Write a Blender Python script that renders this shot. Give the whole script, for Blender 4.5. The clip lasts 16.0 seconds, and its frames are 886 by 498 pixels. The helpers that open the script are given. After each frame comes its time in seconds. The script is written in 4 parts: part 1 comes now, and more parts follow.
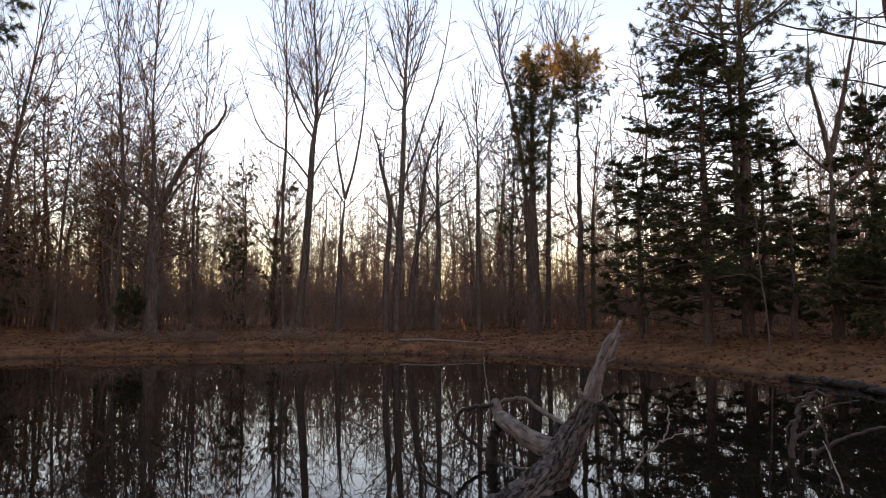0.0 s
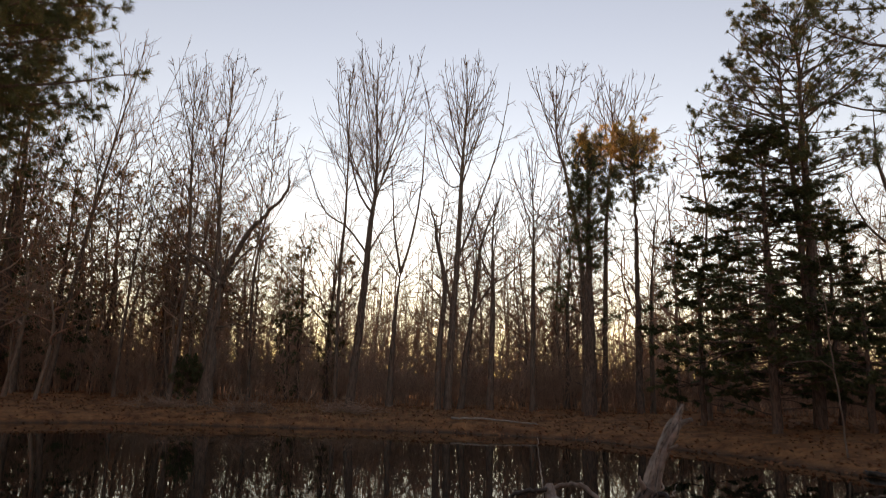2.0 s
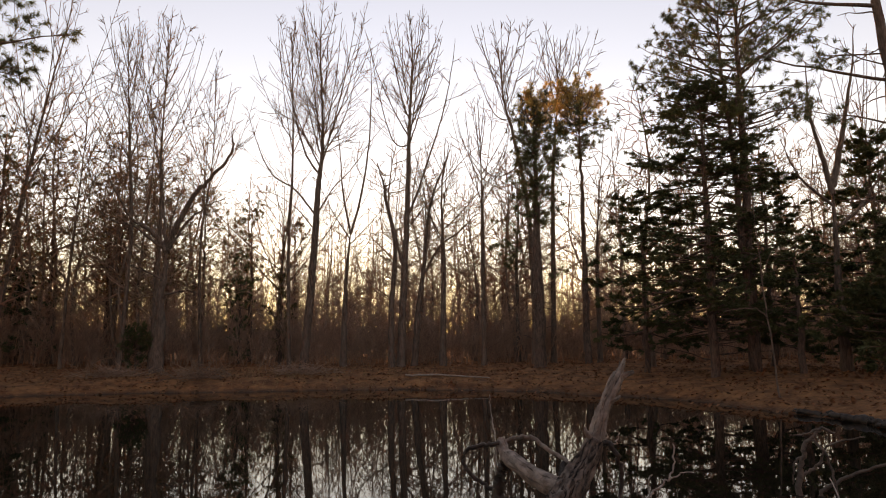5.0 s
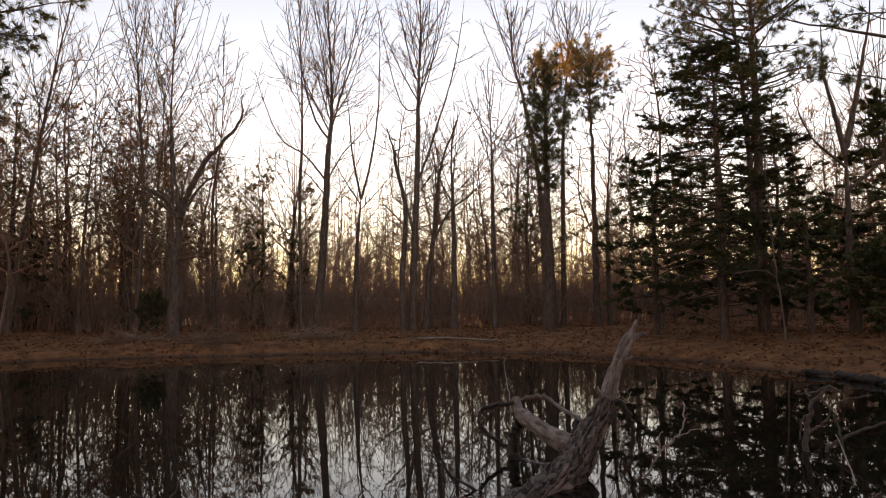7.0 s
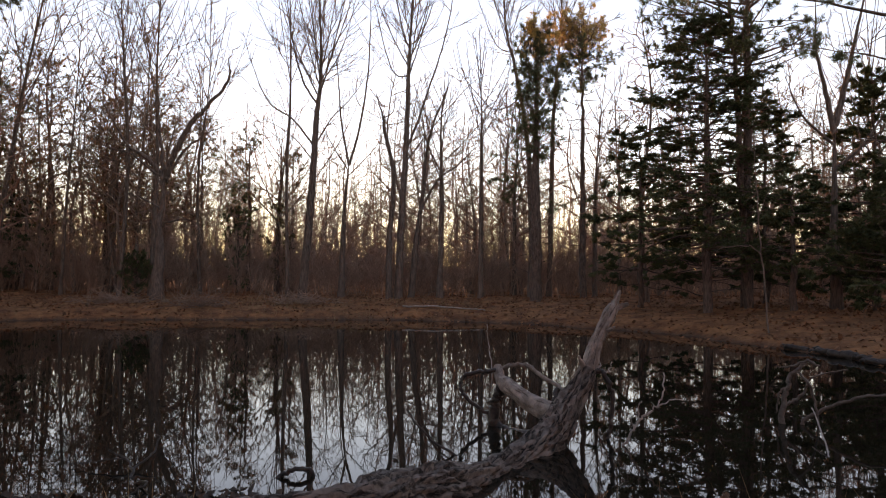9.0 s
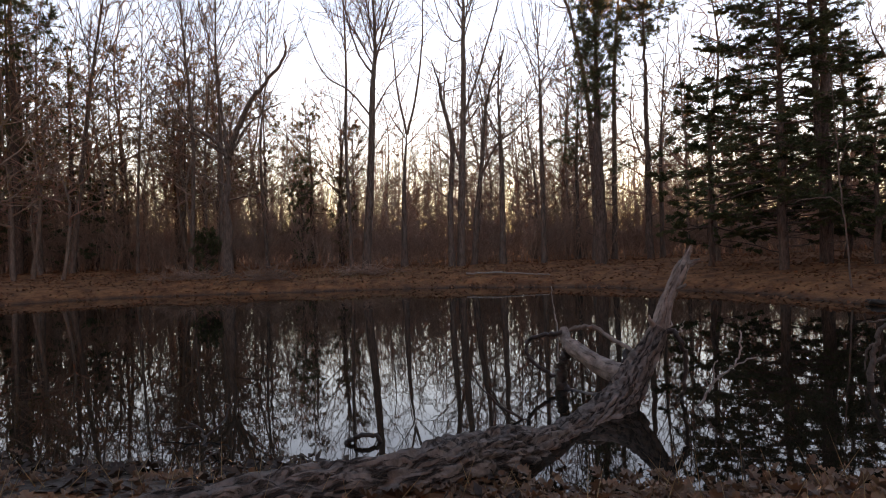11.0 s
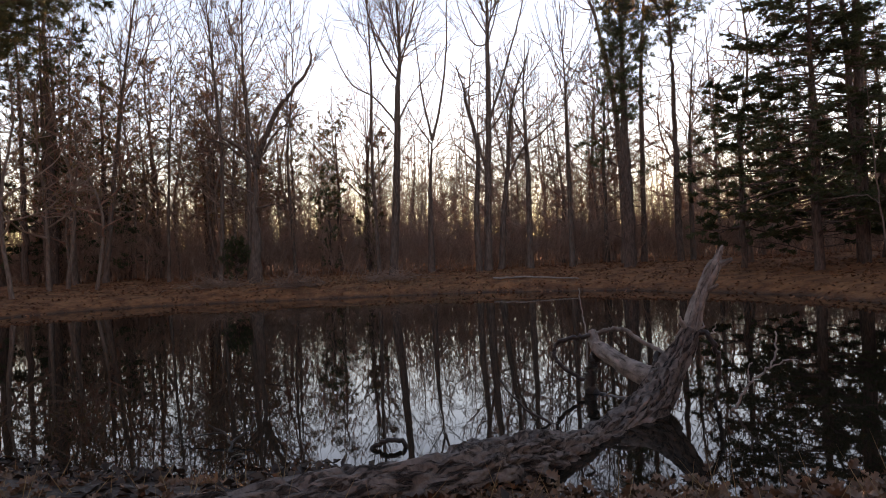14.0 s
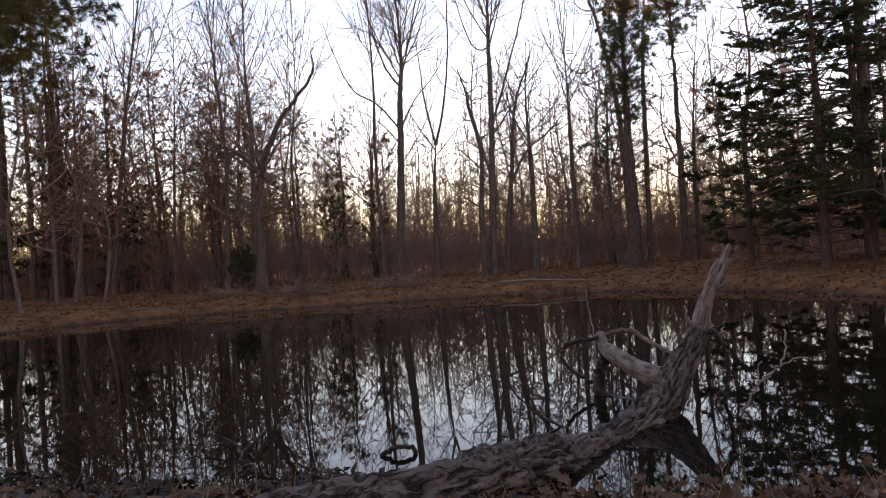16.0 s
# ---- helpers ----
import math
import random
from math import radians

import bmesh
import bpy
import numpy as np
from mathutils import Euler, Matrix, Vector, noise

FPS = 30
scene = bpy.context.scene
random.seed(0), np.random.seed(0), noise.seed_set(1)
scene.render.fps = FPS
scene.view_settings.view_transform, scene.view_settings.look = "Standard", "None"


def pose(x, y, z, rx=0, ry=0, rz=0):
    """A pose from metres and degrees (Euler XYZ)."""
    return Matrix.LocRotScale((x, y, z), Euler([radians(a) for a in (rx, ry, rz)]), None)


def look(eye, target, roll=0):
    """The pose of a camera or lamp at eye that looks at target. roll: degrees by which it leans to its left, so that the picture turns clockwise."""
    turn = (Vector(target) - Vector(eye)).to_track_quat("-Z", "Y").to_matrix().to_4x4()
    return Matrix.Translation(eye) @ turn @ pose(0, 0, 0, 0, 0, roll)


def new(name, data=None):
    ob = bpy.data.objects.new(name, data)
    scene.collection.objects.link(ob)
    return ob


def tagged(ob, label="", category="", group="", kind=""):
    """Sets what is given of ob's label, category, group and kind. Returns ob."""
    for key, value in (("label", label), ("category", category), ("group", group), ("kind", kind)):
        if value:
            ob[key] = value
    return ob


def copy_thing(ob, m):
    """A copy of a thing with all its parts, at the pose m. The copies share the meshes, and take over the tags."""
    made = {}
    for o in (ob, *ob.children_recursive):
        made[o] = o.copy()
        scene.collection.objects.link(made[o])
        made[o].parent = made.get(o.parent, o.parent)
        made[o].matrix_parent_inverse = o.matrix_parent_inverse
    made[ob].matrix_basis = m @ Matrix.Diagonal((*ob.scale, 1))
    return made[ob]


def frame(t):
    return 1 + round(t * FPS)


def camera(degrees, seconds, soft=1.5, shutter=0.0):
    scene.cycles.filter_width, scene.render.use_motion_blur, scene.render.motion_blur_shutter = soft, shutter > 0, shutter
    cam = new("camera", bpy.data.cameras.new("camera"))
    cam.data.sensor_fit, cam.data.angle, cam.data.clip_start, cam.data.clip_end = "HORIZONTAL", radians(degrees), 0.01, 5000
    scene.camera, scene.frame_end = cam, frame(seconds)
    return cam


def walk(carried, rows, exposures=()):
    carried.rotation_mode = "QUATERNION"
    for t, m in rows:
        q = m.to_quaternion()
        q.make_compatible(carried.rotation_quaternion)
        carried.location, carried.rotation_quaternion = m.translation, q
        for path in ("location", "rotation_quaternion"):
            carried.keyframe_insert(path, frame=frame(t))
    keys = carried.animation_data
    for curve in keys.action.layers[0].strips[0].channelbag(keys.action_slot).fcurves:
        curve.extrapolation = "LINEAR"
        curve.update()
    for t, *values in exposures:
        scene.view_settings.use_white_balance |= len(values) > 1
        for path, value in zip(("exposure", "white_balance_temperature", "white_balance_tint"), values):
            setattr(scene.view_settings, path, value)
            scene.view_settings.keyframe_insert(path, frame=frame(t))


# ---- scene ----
import functools

cam = camera(64.8, 16.0, soft=1.0, shutter=0.4)
ROWS = [
    (0, (0.102, 0.093, 1.524), (0.094, 2.086, 1.695), -0.2),
    (0.5, (0.057, -0.038, 1.55), (0.063, 1.951, 1.759), 0.4),
    (1, (0.03, -0.056, 1.63), (0.004, 1.898, 2.056), 0.1),
    (1.5, (0.084, 0.206, 1.568), (-0.108, 2.138, 2.05), 1.3),
    (2, (0.099, 0.132, 1.51), (-0.066, 2.087, 1.895), 1.7),
    (2.5, (0.101, 0.043, 1.534), (-0.001, 2.018, 1.834), 0.8),
    (3, (0.107, 0.053, 1.519), (0.08, 2.041, 1.739), 0.8),
    (3.5, (0.101, -0.057, 1.535), (0.149, 1.93, 1.757), 1.5),
    (4, (0.124, 0.016, 1.558), (0.174, 2.001, 1.801), 0.9),
    (4.2, (0.133, 0.034, 1.579), (0.169, 2.016, 1.846), 0.5),
    (6.3, (0.034, -0.171, 1.577), (-0.036, 1.815, 1.804), -0.8),
    (6.5, (0.04, -0.147, 1.578), (-0.021, 1.842, 1.779), -0.9),
    (7, (0.039, -0.169, 1.575), (-0.009, 1.824, 1.738), -0.9),
    (7.5, (0.048, -0.091, 1.577), (-0.001, 1.904, 1.713), -0.6),
    (8, (0.029, -0.158, 1.566), (0.001, 1.836, 1.719), 0.3),
    (8.5, (0.063, -0.085, 1.562), (0.064, 1.912, 1.679), 0.0),
    (9, (0.061, -0.121, 1.545), (0.048, 1.877, 1.621), 0.4),
    (9.5, (0.07, -0.026, 1.538), (0.046, 1.974, 1.567), 0.4),
    (9.7, (0.049, -0.004, 1.538), (0.0, 1.995, 1.567), -0.2),
    (11.8, (0.097, 0.105, 1.475), (-0.12, 2.093, 1.441), -1.4),
    (12, (0.082, 0.188, 1.499), (-0.134, 2.176, 1.467), -1.4),
    (12.5, (0.089, 0.098, 1.469), (-0.217, 2.072, 1.563), -2.0),
    (13, (0.094, 0.118, 1.468), (-0.203, 2.095, 1.537), -1.9),
    (13.5, (0.101, 0.105, 1.467), (-0.177, 2.086, 1.499), -2.1),
    (14, (0.099, 0.108, 1.465), (-0.172, 2.09, 1.472), -2.5),
    (14.5, (0.097, 0.109, 1.466), (-0.179, 2.09, 1.465), -3.0),
    (15, (0.101, 0.106, 1.465), (-0.178, 2.087, 1.462), -3.2),
    (15.5, (0.104, 0.101, 1.469), (-0.177, 2.081, 1.469), -3.5),
    (16, (0.103, 0.11, 1.47), (-0.184, 2.09, 1.491), -3.8),
]
EXPOSURES = [(0, 2.1, 9600, 38), (0.5, 2.1, 9600, 38), (1, 2.0, 10200, 35), (1.5, 1.9, 11300, 35), (2.5, 1.55, 12600, 42), (3.5, 1.85, 13600, 43), (7, 1.95, 12600, 42),
             (8.5, 2.1, 10200, 41), (9.5, 2.15, 9900, 41), (12, 2.05, 9600, 42), (12.5, 2.2, 9600, 42), (13, 2.0, 9500, 42), (14, 2.05, 9500, 42), (16, 2.2, 9300, 42)]
walk(cam, [(t, look(eye, target, roll)) for t, eye, target, roll in ROWS], EXPOSURES)

# ---- sky and light ----
world = bpy.data.worlds.new("dusk_sky")
scene.world = world
world.use_nodes = True
wn = world.node_tree.nodes
sky = wn.new("ShaderNodeTexSky")
sky.sky_type = "NISHITA"
sky.sun_disc = False
SUN_UP, SUN_TURN = radians(4.5), radians(-2.0)
sky.sun_elevation = SUN_UP
sky.sun_rotation = SUN_TURN
sky.altitude = 200
sky.air_density = 0.9
sky.dust_density = 0.0
sky.ozone_density = 1.8
wn["Background"].inputs["Strength"].default_value = 0.15
world.node_tree.links.new(sky.outputs[0], wn["Background"].inputs["Color"])

sun = new("sun", bpy.data.lights.new("sun", "SUN"))
sun.data.energy = 2.0
sun.data.angle = radians(0.6)
sun.data.color = (1.0, 0.62, 0.34)
sun.matrix_world = look((100 * math.sin(SUN_TURN), 100 * math.cos(SUN_TURN), 100 * math.tan(SUN_UP)), (0, 0, 0))


# ---- materials ----
def mat(name, base, second=None, scale=8.0, rough=0.9, bump=0.0, stretch=(1, 1, 1), detail=6.0, vary=0.0,
        bump_scale=None, spec=0.25, through_light=None, low=0.35, high=0.65):
    """Two tones mixed by noise, with fine relief; vary shifts the tone from object to object."""
    m = bpy.data.materials.new(name)
    m.use_nodes = True
    nt, b = m.node_tree, m.node_tree.nodes["Principled BSDF"]
    b.inputs["Roughness"].default_value = rough
    b.inputs["Specular IOR Level"].default_value = spec
    co = nt.nodes.new("ShaderNodeNewGeometry")
    mp = nt.nodes.new("ShaderNodeMapping")
    mp.inputs["Scale"].default_value = stretch
    nt.links.new(co.outputs["Position"], mp.inputs["Vector"])
    n1 = nt.nodes.new("ShaderNodeTexNoise")
    n1.inputs["Scale"].default_value = scale
    n1.inputs["Detail"].default_value = detail
    n1.inputs["Roughness"].default_value = 0.65
    nt.links.new(mp.outputs[0], n1.inputs["Vector"])
    ramp = nt.nodes.new("ShaderNodeValToRGB")
    ramp.color_ramp.elements[0].position, ramp.color_ramp.elements[1].position = low, high
    ramp.color_ramp.elements[0].color = (*base, 1)
    ramp.color_ramp.elements[1].color = (*(second or [c * 1.5 for c in base]), 1)
    nt.links.new(n1.outputs["Fac"], ramp.inputs["Fac"])
    out = ramp.outputs["Color"]
    if vary:
        info = nt.nodes.new("ShaderNodeObjectInfo")
        isl = nt.nodes.new("ShaderNodeNewGeometry")
        add = nt.nodes.new("ShaderNodeMath")
        add.operation = "ADD"
        nt.links.new(info.outputs["Random"], add.inputs[0])
        nt.links.new(isl.outputs["Random Per Island"], add.inputs[1])
        rng = nt.nodes.new("ShaderNodeMapRange")
        rng.inputs["From Max"].default_value = 2.0
        rng.inputs["To Min"].default_value, rng.inputs["To Max"].default_value = 1 - vary, 1 + vary
        nt.links.new(add.outputs[0], rng.inputs["Value"])
        hsv = nt.nodes.new("ShaderNodeHueSaturation")
        nt.links.new(rng.outputs[0], hsv.inputs["Value"])
        nt.links.new(out, hsv.inputs["Color"])
        out = hsv.outputs["Color"]
    nt.links.new(out, b.inputs["Base Color"])
    if bump:
        n2 = nt.nodes.new("ShaderNodeTexNoise")
        n2.inputs["Scale"].default_value = bump_scale or scale * 4
        n2.inputs["Detail"].default_value = 5.0
        nt.links.new(mp.outputs[0], n2.inputs["Vector"])
        bp = nt.nodes.new("ShaderNodeBump")
        bp.inputs["Strength"].default_value = 0.9
        bp.inputs["Distance"].default_value = bump
        nt.links.new(n2.outputs["Fac"], bp.inputs["Height"])
        nt.links.new(bp.outputs[0], b.inputs["Normal"])
    if through_light:
        tr = nt.nodes.new("ShaderNodeBsdfTranslucent")
        mx = nt.nodes.new("ShaderNodeMixShader")
        mx.inputs[0].default_value = through_light
        nt.links.new(out, tr.inputs["Color"])
        nt.links.new(b.outputs[0], mx.inputs[1])
        nt.links.new(tr.outputs[0], mx.inputs[2])
        nt.links.new(mx.outputs[0], nt.nodes["Material Output"].inputs["Surface"])
    return m


BARK = mat("grey_brown_bark", (0.09, 0.064, 0.05), (0.2, 0.148, 0.12), 5, stretch=(3, 3, 0.7), bump=0.03, vary=0.2)
TWIG = mat("twig_bark", (0.10, 0.07, 0.057), (0.2, 0.142, 0.118), 3, vary=0.25)
RED_TWIG = mat("reddish_twigs", (0.20, 0.10, 0.075), (0.33, 0.18, 0.13), 3, vary=0.25)
# Woodland twigs and bark are toned paler to stand for haze.
HAZY_TWIG = mat("haze_lightened_twigs", (0.18, 0.122, 0.093), (0.32, 0.225, 0.175), 3, vary=0.3)
HAZY_BARK = mat("haze_lightened_bark", (0.12, 0.086, 0.068), (0.26, 0.19, 0.152), 5, stretch=(3, 3, 0.7), vary=0.25)
PINE_BARK = mat("pine_bark", (0.07, 0.048, 0.038), (0.18, 0.125, 0.10), 6, stretch=(3, 3, 0.8), bump=0.03, vary=0.1)
OLIVE_NEEDLE = mat("olive_brown_needles", (0.10, 0.085, 0.04), (0.17, 0.135, 0.065), 1.2, rough=0.6, vary=0.35, through_light=0.3)
NEEDLE = mat("green_needles", (0.065, 0.085, 0.042), (0.12, 0.13, 0.06), 1.2, rough=0.6, vary=0.35, through_light=0.3)
DARK_NEEDLE = mat("dark_needles", (0.058, 0.078, 0.036), (0.11, 0.12, 0.055), 1.2, rough=0.6, vary=0.3, through_light=0.2)
OLIVE_LEAF = mat("clinging_olive_leaves", (0.13, 0.085, 0.035), (0.24, 0.165, 0.075), 2, rough=0.7, vary=0.4, through_light=0.3)
# The golden tone paints warm low sunlight onto the pine tops.
SUN_PAINTED_NEEDLE = mat("sun_painted_needles", (0.40, 0.27, 0.09), (0.58, 0.42, 0.16), 1.2, rough=0.6, vary=0.3, through_light=0.4)
DRY_LEAF = mat("dry_brown_leaves", (0.14, 0.06, 0.034), (0.36, 0.17, 0.09), 3, rough=0.8, vary=0.5, through_light=0.2)
DAMP_LEAF = mat("damp_brown_leaves", (0.085, 0.045, 0.027), (0.27, 0.155, 0.09), 3, rough=0.55, vary=0.5, through_light=0.15, spec=0.4)
LITTER = mat("leaf_litter_ground", (0.125, 0.05, 0.024), (0.37, 0.16, 0.07), 2.1, bump=0.05, bump_scale=9, detail=12)
# The leaves at the water's edge are wet through.
lit = LITTER.node_tree
lit_bsdf = lit.nodes["Principled BSDF"]
lit_geo = lit.nodes.new("ShaderNodeNewGeometry")
lit_xyz = lit.nodes.new("ShaderNodeSeparateXYZ")
lit_noise = lit.nodes.new("ShaderNodeTexNoise")
lit_noise.inputs["Scale"].default_value = 2.5
lit_add = lit.nodes.new("ShaderNodeMath")
lit_add.operation = "MULTIPLY_ADD"
lit_add.inputs[1].default_value = -0.16
lit_range = lit.nodes.new("ShaderNodeMapRange")
lit_range.inputs["From Min"].default_value, lit_range.inputs["From Max"].default_value = -0.09, 0.03
lit_wet = lit.nodes.new("ShaderNodeMixRGB")
lit_wet.inputs[1].default_value = (0.075, 0.042, 0.027, 1)
lit_rough = lit.nodes.new("ShaderNodeMapRange")
lit_rough.inputs["To Min"].default_value, lit_rough.inputs["To Max"].default_value = 0.8, 0.95
lit.links.new(lit_geo.outputs["Position"], lit_xyz.inputs[0])
lit.links.new(lit_geo.outputs["Position"], lit_noise.inputs["Vector"])
lit.links.new(lit_noise.outputs["Fac"], lit_add.inputs[0])
lit.links.new(lit_xyz.outputs["Z"], lit_add.inputs[2])
lit.links.new(lit_add.outputs[0], lit_range.inputs["Value"])
lit.links.new(lit_range.outputs[0], lit_wet.inputs[0])
lit.links.new(lit_bsdf.inputs["Base Color"].links[0].from_socket, lit_wet.inputs[2])
lit.links.new(lit_wet.outputs[0], lit_bsdf.inputs["Base Color"])
lit.links.new(lit_range.outputs[0], lit_rough.inputs["Value"])
lit.links.new(lit_rough.outputs[0], lit_bsdf.inputs["Roughness"])
SODDEN_LEAF = mat("sodden_dark_leaves", (0.025, 0.017, 0.012), (0.09, 0.06, 0.042), 6, rough=0.6, vary=0.5, spec=0.3)
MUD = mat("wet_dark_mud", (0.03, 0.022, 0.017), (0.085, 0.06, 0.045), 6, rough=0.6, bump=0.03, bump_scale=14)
LOG_BARK = mat("weathered_log_bark", (0.075, 0.06, 0.05), (0.23, 0.19, 0.163), 9, bump=0.0, stretch=(1, 1, 1))
BARE_LOG_NODES = LOG_BARK.node_tree
luv = BARE_LOG_NODES.nodes.new("ShaderNodeUVMap")
lmap = BARE_LOG_NODES.nodes.new("ShaderNodeMapping")
lmap.inputs["Scale"].default_value = (24, 6, 1)
lwarp = BARE_LOG_NODES.nodes.new("ShaderNodeTexNoise")
lwarp.inputs["Scale"].default_value = 9
ladd = BARE_LOG_NODES.nodes.new("ShaderNodeMixRGB")
ladd.blend_type = "ADD"
ladd.inputs[0].default_value = 0.035
lvor = BARE_LOG_NODES.nodes.new("ShaderNodeTexNoise")
lvor.inputs["Scale"].default_value = 1.0
lvor.inputs["Detail"].default_value = 7.0
lvor.inputs["Roughness"].default_value = 0.62
lvor.inputs["Distortion"].default_value = 0.9
lramp = BARE_LOG_NODES.nodes.new("ShaderNodeValToRGB")
lramp.color_ramp.elements[0].position, lramp.color_ramp.elements[1].position = 0.38, 0.50
lramp.color_ramp.elements[0].color, lramp.color_ramp.elements[1].color = (0.16, 0.14, 0.13, 1), (1, 1, 1, 1)
lmul = BARE_LOG_NODES.nodes.new("ShaderNodeMixRGB")
lmul.blend_type = "MULTIPLY"
lmul.inputs[0].default_value = 1.0
lbump = BARE_LOG_NODES.nodes.new("ShaderNodeBump")
lbump.inputs["Strength"].default_value = 1.0
lbump.inputs["Distance"].default_value = 0.025
lfine = BARE_LOG_NODES.nodes.new("ShaderNodeTexNoise")
lfine.inputs["Scale"].default_value = 60
lfine.inputs["Detail"].default_value = 5
lsum = BARE_LOG_NODES.nodes.new("ShaderNodeMath")
lsum.operation = "MULTIPLY_ADD"
lsum.inputs[1].default_value = 0.25
LL = BARE_LOG_NODES.links.new
LL(luv.outputs[0], lwarp.inputs["Vector"])
LL(luv.outputs[0], ladd.inputs[1])
LL(lwarp.outputs["Color"], ladd.inputs[2])
LL(ladd.outputs[0], lmap.inputs["Vector"])
LL(lmap.outputs[0], lvor.inputs["Vector"])
LL(lvor.outputs["Fac"], lramp.inputs[0])
lbsdf = BARE_LOG_NODES.nodes["Principled BSDF"]
LL(lbsdf.inputs["Base Color"].links[0].from_socket, lmul.inputs[1])
LL(lramp.outputs[0], lmul.inputs[2])
LL(lmul.outputs[0], lbsdf.inputs["Base Color"])
LL(luv.outputs[0], lfine.inputs["Vector"])
LL(lfine.outputs["Fac"], lsum.inputs[0])
LL(lramp.outputs[0], lsum.inputs[2])
LL(lsum.outputs[0], lbump.inputs["Height"])
LL(lbump.outputs[0], lbsdf.inputs["Normal"])
BARE_WOOD = mat("grey_bare_wood", (0.12, 0.095, 0.078), (0.30, 0.245, 0.205), 11, bump=0.006, bump_scale=60)
LIMB_WOOD = LOG_BARK.copy()
LIMB_WOOD.name = "weathered_barkless_limb"
for node in LIMB_WOOD.node_tree.nodes:
    if node.type == "MAPPING" and tuple(node.inputs["Scale"].default_value)[0] > 20:
        node.inputs["Scale"].default_value = (46, 4.5, 1)
    elif node.type == "VALTORGB" and node.color_ramp.elements[1].color[0] > 0.9:
        node.color_ramp.elements[0].position, node.color_ramp.elements[1].position = 0.30, 0.46
    elif node.type == "VALTORGB":
        node.color_ramp.elements[0].color, node.color_ramp.elements[1].color = (0.15, 0.12, 0.10, 1), (0.36, 0.295, 0.25, 1)
    elif node.type == "BUMP":
        node.inputs["Distance"].default_value = 0.012
WET_WOOD = mat("wet_dark_wood", (0.02, 0.016, 0.014), (0.06, 0.048, 0.04), 12, rough=0.45, bump=0.006)
DRIFT_WOOD = mat("soaked_grey_wood", (0.06, 0.05, 0.043), (0.16, 0.135, 0.115), 14, bump=0.004, bump_scale=60)
PALE_TWIG = mat("bleached_twig", (0.22, 0.19, 0.165), (0.40, 0.36, 0.32), 14)
BRUSH = mat("brush_stems", (0.22, 0.142, 0.105), (0.36, 0.245, 0.185), 2, vary=0.3)
GRASS = mat("dry_grass", (0.28, 0.18, 0.09), (0.42, 0.29, 0.15), 3, vary=0.3, through_light=0.3)
# Backdrop tone, lightened for the haze of distance.
FAR_WOODS = mat("far_woods", (0.24, 0.165, 0.14), (0.36, 0.26, 0.225), 0.4, stretch=(1, 1, 0.1))

WATER = bpy.data.materials.new("still_pond_water")
WATER.use_nodes = True
wb = WATER.node_tree.nodes["Principled BSDF"]
wb.inputs["Base Color"].default_value = (0.012, 0.009, 0.006, 1)
wb.inputs["Roughness"].default_value = 0.015
wb.inputs["IOR"].default_value = 1.333
wnoise = WATER.node_tree.nodes.new("ShaderNodeTexNoise")
wnoise.inputs["Scale"].default_value = 2.2
wnoise.inputs["Detail"].default_value = 3
wgeo = WATER.node_tree.nodes.new("ShaderNodeNewGeometry")
wbump = WATER.node_tree.nodes.new("ShaderNodeBump")
wbump.inputs["Strength"].default_value = 0.5
wbump.inputs["Distance"].default_value = 0.0012
WATER.node_tree.links.new(wgeo.outputs["Position"], wnoise.inputs["Vector"])
WATER.node_tree.links.new(wnoise.outputs["Fac"], wbump.inputs["Height"])
WATER.node_tree.links.new(wbump.outputs[0], wb.inputs["Normal"])


